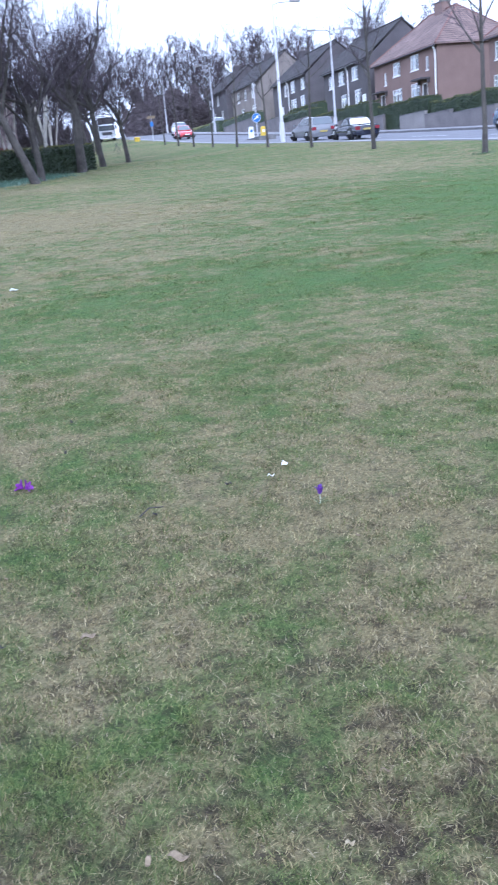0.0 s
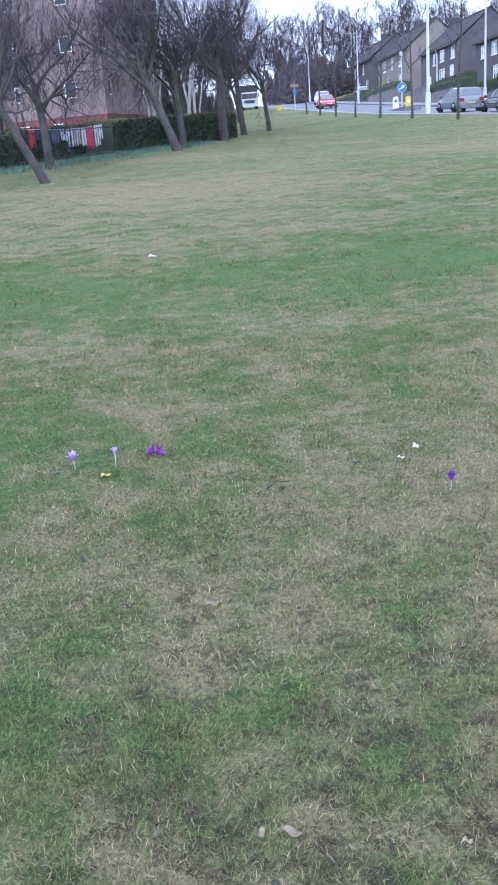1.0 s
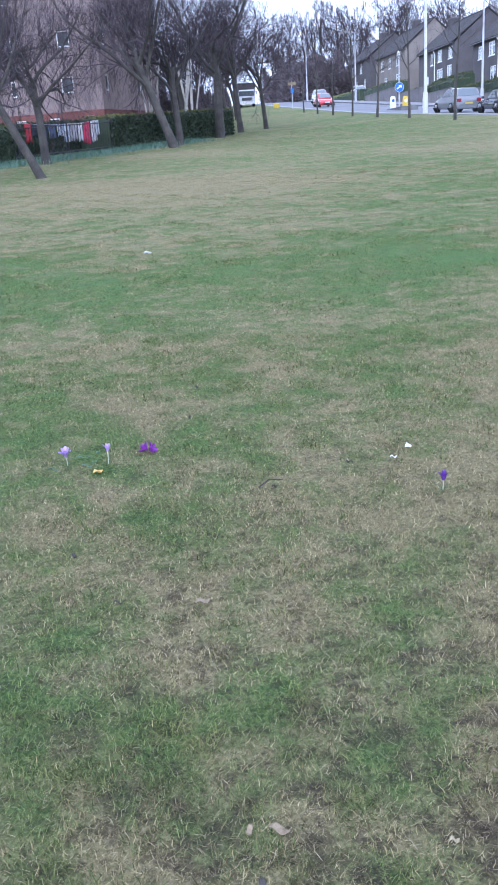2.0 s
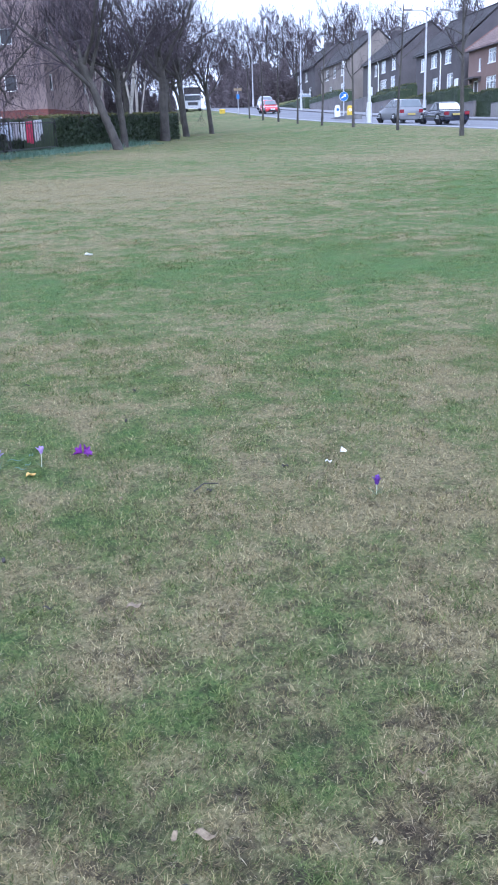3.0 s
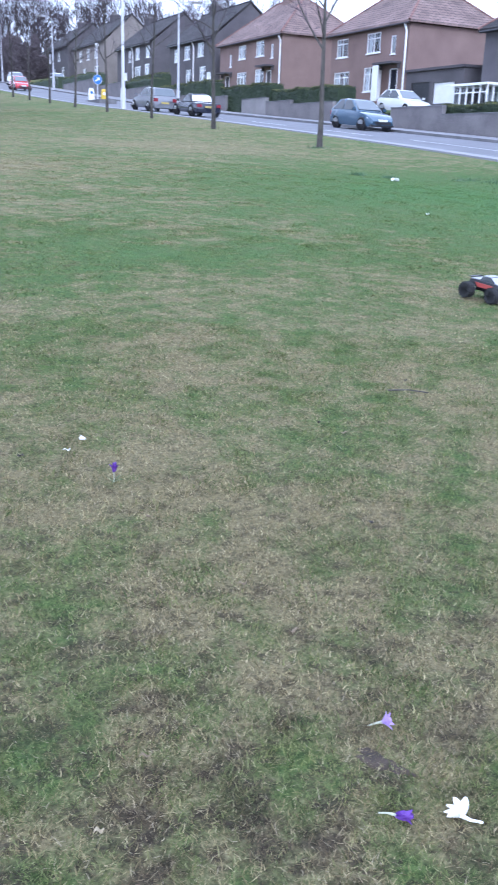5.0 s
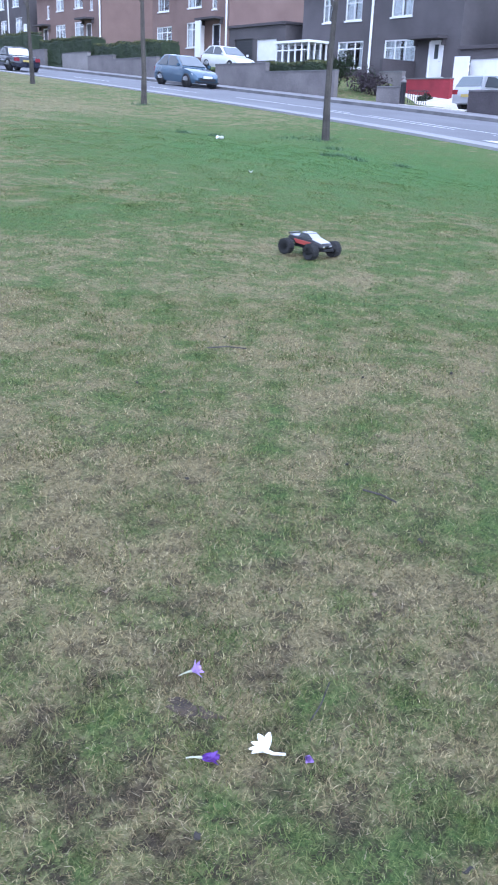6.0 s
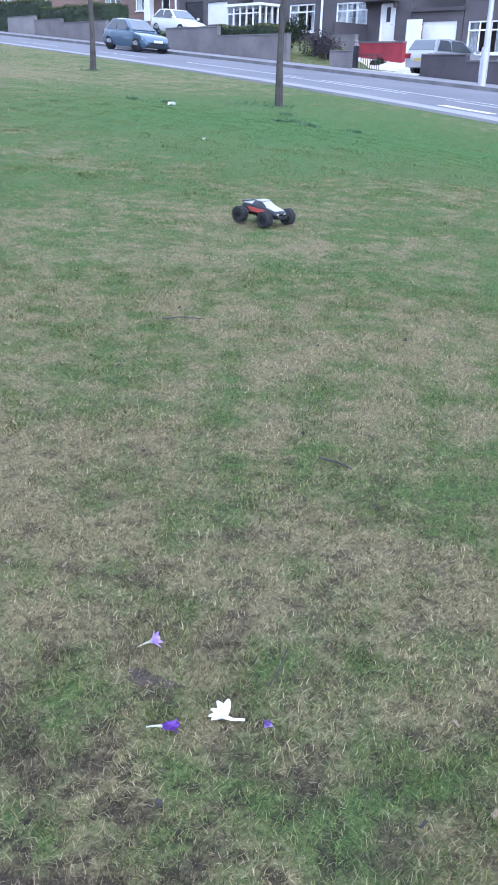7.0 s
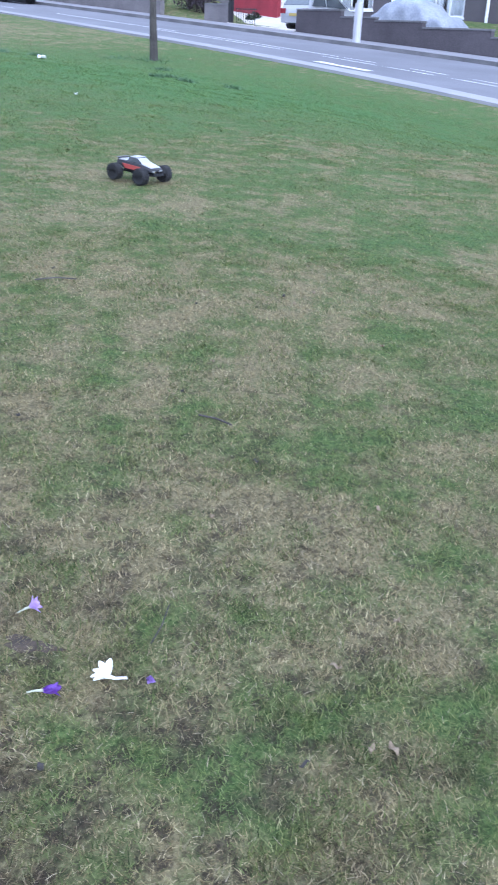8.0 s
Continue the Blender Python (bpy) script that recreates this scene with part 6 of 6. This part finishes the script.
# ---------------------------------------------------------------- radio-controlled truck
def rc_truck(x, y, rz):
    c = thing("toy_truck", "radio-controlled monster truck with a white, red and black shell", "toy truck")
    c.matrix_basis = pose(x, y, gz(x, y) + 0.012) @ pose(0, 0, 0, 3, 0, 0) @ pose(0, 0, 0, 0, 0, rz) @ Matrix.Scale(0.86, 4)
    m_red = paint("toy_red", (0.36, 0.07, 0.06), 0.35)
    m_white = paint("toy_white", (0.40, 0.40, 0.44), 0.3)
    part("chassis", Shape().box(-0.055, 0.055, -0.20, 0.20, 0.07, 0.085).box(-0.04, 0.04, -0.17, 0.15, 0.085, 0.115), M_BLACK, c, bevel=0.004)
    def ring(yy, zb, zt, wb, wt):
        return [(-wb, yy, zb), (wb, yy, zb), (wb, yy, zb + (zt - zb) * 0.55), (wt, yy, zt), (-wt, yy, zt), (-wb, yy, zb + (zt - zb) * 0.55)]
    part("shell", Shape().loft([ring(-0.225, 0.125, 0.165, 0.080, 0.075), ring(-0.20, 0.115, 0.172, 0.088, 0.082), ring(-0.02, 0.105, 0.172, 0.092, 0.086), ring(0.11, 0.105, 0.165, 0.092, 0.086), ring(0.205, 0.11, 0.145, 0.085, 0.072), ring(0.225, 0.115, 0.13, 0.07, 0.06)]), M_BLACK, c, "black painted shell", smooth=True)
    part("bonnet", Shape().loft([[(-0.075, 0.085, 0.172), (0.075, 0.085, 0.172), (0.07, 0.085, 0.178), (-0.07, 0.085, 0.178)], [(-0.066, 0.205, 0.147), (0.066, 0.205, 0.147), (0.06, 0.205, 0.153), (-0.06, 0.205, 0.153)]]), m_white, c)
    cab = part("cab", Shape().loft([[(-w, yy, 0.168), (w, yy, 0.168), (w * 0.93, yy, zt), (-w * 0.93, yy, zt)] for yy, w, zt in ((-0.10, 0.078, 0.172), (-0.07, 0.076, 0.212), (0.015, 0.074, 0.216), (0.085, 0.074, 0.172))]), M_CARGLASS, c, "dark glazed cab")
    part("roof_panel", Shape().box(-0.062, 0.062, -0.068, 0.018, 0.2165, 0.222), m_white, cab)
    # glass painted in the shell's white to stand for its bright reflection
    part("windscreen", Shape().add([(-0.06, 0.026, 0.214), (0.06, 0.026, 0.214), (0.066, 0.082, 0.1775), (-0.066, 0.082, 0.1775), (-0.06, 0.026, 0.208), (0.06, 0.026, 0.208), (0.066, 0.082, 0.172), (-0.066, 0.082, 0.172)], [(0, 3, 2, 1), (4, 5, 6, 7), (0, 1, 5, 4), (2, 3, 7, 6)]), m_white, cab)
    part("bed_panel", Shape().box(-0.072, 0.072, -0.215, -0.105, 0.1745, 0.182), m_white, c, "pale load-bed panel")
    part("wing", Shape().box(-0.078, 0.078, -0.24, -0.20, 0.188, 0.194).box(-0.06, -0.052, -0.225, -0.205, 0.17, 0.188).box(0.052, 0.06, -0.225, -0.205, 0.17, 0.188), M_BLACK, c)
    for sx in (-1, 1):
        part("side_stripe", Shape().add([(sx * 0.0955, a_, b_) for a_, b_ in ((-0.10, 0.110), (0.06, 0.108), (0.09, 0.146), (-0.14, 0.152))] + [(sx * 0.088, a_, b_) for a_, b_ in ((-0.10, 0.110), (0.06, 0.108), (0.09, 0.146), (-0.14, 0.152))], [(0, 1, 2, 3), (7, 6, 5, 4), (0, 4, 5, 1), (1, 5, 6, 2), (2, 6, 7, 3), (3, 7, 4, 0)]), m_red, c, "dark red side panel")
        part("headlight", Shape().box(sx * 0.05 - 0.016, sx * 0.05 + 0.016, 0.2245, 0.2285, 0.116, 0.127), M_LAMP, c)
    part("front_bumper", Shape().box(-0.075, 0.075, 0.228, 0.25, 0.075, 0.10), M_BLACK, c, bevel=0.006)
    part("rear_bumper", Shape().box(-0.06, 0.06, -0.262, -0.236, 0.08, 0.105), M_BLACK, c, bevel=0.006)
    for sx in (-1, 1):
        for fy in (-0.165, 0.165):
            part("suspension_arm", Shape().tube([(sx * 0.05, fy, 0.08), (sx * 0.14, fy, 0.075)], [0.009, 0.007], 6), M_BLACK, c)
            part("damper", Shape().tube([(sx * 0.06, fy * 0.92, 0.135), (sx * 0.12, fy, 0.085)], [0.011, 0.009], 8), M_GALV, c)
            o = Vector((sx * 0.125, fy, 0.076))
            R, w = 0.078, 0.085
            wh = part("wheel", Shape().lathe(o, (sx, 0, 0), [(0, R * 0.5), (0.004, R * 0.5), (0.03, R * 0.45), (0.055, R * 0.2), (0.06, 0.004)], 14), M_BLACK, c)
            part("tyre", Shape().lathe(o, (sx, 0, 0), [(0, R * 0.52), (0.0, R * 0.86), (0.012, R * 0.95), (w - 0.012, R * 0.95), (w, R * 0.86), (w, R * 0.55), (w - 0.02, R * 0.5)], 22), M_TYRE, wh, smooth=True)
            lug = Shape()
            for k in range(20):
                a_ = 2 * math.pi * k / 20
                for half in (0, 1):
                    b0 = a_ + half * 0.157
                    x0_ = o.x + sx * (0.006 + half * w * 0.48)
                    x1_ = x0_ + sx * w * 0.42
                    q = []
                    for rr in (R * 0.93, R * 1.0):
                        for xx in (x0_, x1_):
                            for da in (0, 0.16):
                                q.append((xx, o.y + math.cos(b0 + da) * rr, o.z + math.sin(b0 + da) * rr))
                    lug.add(q, [(0, 1, 3, 2), (4, 6, 7, 5), (0, 4, 5, 1), (2, 3, 7, 6), (0, 2, 6, 4), (1, 5, 7, 3)])
            part("tread", lug, M_TYRE, wh)
            spk = Shape()
            for k in range(6):
                a_ = 2 * math.pi * k / 6
                spk.tube([(o.x + sx * 0.062, o.y + 0.01 * math.cos(a_), o.z + 0.01 * math.sin(a_)), (o.x + sx * 0.07, o.y + R * 0.5 * math.cos(a_), o.z + R * 0.5 * math.sin(a_))], [0.006, 0.007], 5)
            part("rim", spk, M_RIM, wh)
    part("aerial", Shape().tube([(0.03, -0.02, 0.2), (0.028, -0.06, 0.27)], [0.002, 0.0015], 5), M_BLACK, c)


rc_truck(5.113, 5.70, 188)


# ---------------------------------------------------------------- grass
def blades(name, rng, az0, az1, r0, r1, count, length, width, lift, material, label, clump=None, at=None, bent=True):
    """A sward of leaning blades in a sector of the lawn round the standing place, or at the places given."""
    if at is not None:
        x, y = at
    else:
        az = np.radians(rng.uniform(az0, az1, count))
        r = np.sqrt(rng.uniform(r0 * r0, r1 * r1, count))
        x, y = r * np.sin(az), r * np.cos(az)
    ln = length * rng.uniform(0.45, 1.35, count)
    if clump is not None:
        n_c, spread = clump
        ca_, cr_ = np.radians(rng.uniform(az0, az1, n_c)), np.sqrt(rng.uniform(r0 * r0, r1 * r1, n_c))
        size = rng.uniform(0.5, 1.5, n_c)
        pick = rng.integers(0, n_c, count)
        x = cr_[pick] * np.sin(ca_[pick]) + rng.normal(0, 1, count) * spread * size[pick]
        y = cr_[pick] * np.cos(ca_[pick]) + rng.normal(0, 1, count) * spread * size[pick]
        ln = ln * (0.7 + 0.4 * size[pick])
    ok = x < 17.2
    x, y, ln = x[ok], y[ok], ln[ok]
    count = len(x)
    z = ground_z(x, y) - 0.003
    # neighbours lean alike, as trodden grass does
    th_ = 0.9 * np.sin(16.9 * x + 0.8) + 0.9 * np.sin(19.3 * y + 9.1 * x) + rng.uniform(-3.1, 3.1, count)
    up = np.clip(rng.normal(lift, 0.28, count), 0.03, 1.2)
    bow = rng.normal(0, 0.55, count)
    hx, hy, hz = np.cos(th_) * np.cos(up), np.sin(th_) * np.cos(up), np.sin(up)
    w = width * rng.uniform(0.6, 1.4, count) / 2
    sx_, sy_ = -np.sin(th_) * w, np.cos(th_) * w
    mx, my, mz = x + hx * ln * 0.55, y + hy * ln * 0.55, z + hz * ln * 0.6
    sag = rng.uniform(0.3, 1.0, count)
    tx, ty, tz = mx + np.cos(th_ + bow) * np.cos(up) * ln * 0.5, my + np.sin(th_ + bow) * np.cos(up) * ln * 0.5, z + hz * ln * (0.6 + 0.35 * sag) + 0.004
    me = bpy.data.meshes.new(name)
    if bent:
        V = np.stack([np.stack(q, 1) for q in ((x - sx_, y - sy_, z), (x + sx_, y + sy_, z), (mx + sx_ * 0.75, my + sy_ * 0.75, mz), (mx - sx_ * 0.75, my - sy_ * 0.75, mz), (tx, ty, tz))], 1)
        loops, starts = np.array([0, 1, 2, 3, 3, 2, 4]), np.array([0, 4])
    else:
        V = np.stack([np.stack(q, 1) for q in ((x - sx_, y - sy_, z), (x + sx_, y + sy_, z), (tx, ty, tz))], 1)
        loops, starts = np.array([0, 1, 2]), np.array([0])
    nv, nl = V.shape[1], len(loops)
    me.vertices.add(count * nv)
    me.vertices.foreach_set("co", V.reshape(-1).astype(np.float32))
    me.loops.add(count * nl)
    me.loops.foreach_set("vertex_index", ((np.arange(count) * nv)[:, None] + loops).ravel().astype(np.int32))
    me.polygons.add(count * len(starts))
    me.polygons.foreach_set("loop_start", ((np.arange(count) * nl)[:, None] + starts).ravel().astype(np.int32))
    me.update(calc_edges=True)
    me.validate()
    me.materials.append(material)
    return tagged(new(name, me), label, "grass", kind="stuff")


rg = np.random.default_rng(4)
WORN = "short worn green and straw-coloured grass"
blades("grass", rg, -36, 96, 0.8, 2.0, 165000, 0.023, 0.0018, 0.33, M_BLADE, WORN)
blades("grass", rg, -20, 80, 2.0, 3.4, 170000, 0.023, 0.0023, 0.36, M_BLADE, WORN)
blades("grass", rg, -16, 72, 3.4, 6.0, 260000, 0.023, 0.0036, 0.40, M_BLADE, WORN, bent=False)
blades("grass", rg, -14, 68, 6.0, 11.0, 260000, 0.022, 0.0062, 0.38, M_BLADE, WORN, bent=False)
blades("grass", rg, -14, 68, 11.0, 22.0, 230000, 0.024, 0.010, 0.48, M_BLADE, WORN, bent=False)
blades("grass", rg, -14, 66, 22.0, 60.0, 200000, 0.032, 0.020, 0.48, M_BLADE, WORN, bent=False)
TUFTS = "scattered darker green tufts of longer grass"
blades("grass_tufts", rg, -36, 96, 0.9, 2.2, 24000, 0.026, 0.0022, 0.6, M_TUFT, TUFTS, (260, 0.034))
blades("grass_tufts", rg, -16, 72, 2.2, 6.0, 40000, 0.026, 0.0030, 0.6, M_TUFT, TUFTS, (620, 0.045))
blades("grass_tufts", rg, -14, 68, 6.0, 20.0, 36000, 0.034, 0.007, 0.6, M_TUFT, TUFTS, (600, 0.09), bent=False)
STALKS = "pale dry stalks lying in the grass"
blades("straw", rg, -36, 96, 0.8, 2.6, 12000, 0.030, 0.0014, 0.10, M_STRAW, STALKS)
blades("straw", rg, -16, 72, 2.6, 6.0, 13000, 0.032, 0.0020, 0.10, M_STRAW, STALKS, bent=False)
# daffodil leaves along the park boundary
nd = 9000
fd, od = rg.uniform(-13, 16, nd), np.abs(rg.normal(0, 0.8, nd))
fd = np.round(fd / 0.45) * 0.45 + rg.normal(0, 0.09, nd)
blades("daffodil_leaves", rg, 0, 0, 0, 0, nd, 0.24, 0.014, 1.15, M_DAFF, "bluish green daffodil leaves along the hedge", at=(-4.9 + 0.46 * fd + 0.888 * (od + 0.25), 31.8 + 0.888 * fd - 0.46 * (od + 0.25)))
# clumps of bulb leaves and longer grass round the nearest street tree
spots = np.array([(13.65, 14.34, 0.10), (13.3, 14.9, 0.08), (14.4, 13.7, 0.10), (13.9, 15.2, 0.12), (11.7, 18.2, 0.09), (12.4, 17.9, 0.09), (14.9, 16.5, 0.12), (15.85, 18.05, 0.28), (15.2, 18.6, 0.25), (15.85, 27.4, 0.22)])
pk = rg.integers(0, len(spots), 1600)
blades("bulb_leaves", rg, 0, 0, 0, 0, 1600, 0.10, 0.011, 0.8, M_LEAFGREEN, "clumps of green bulb leaves near the street trees", at=(spots[pk, 0] + rg.normal(0, 1, 1600) * spots[pk, 2], spots[pk, 1] + rg.normal(0, 1, 1600) * spots[pk, 2]))
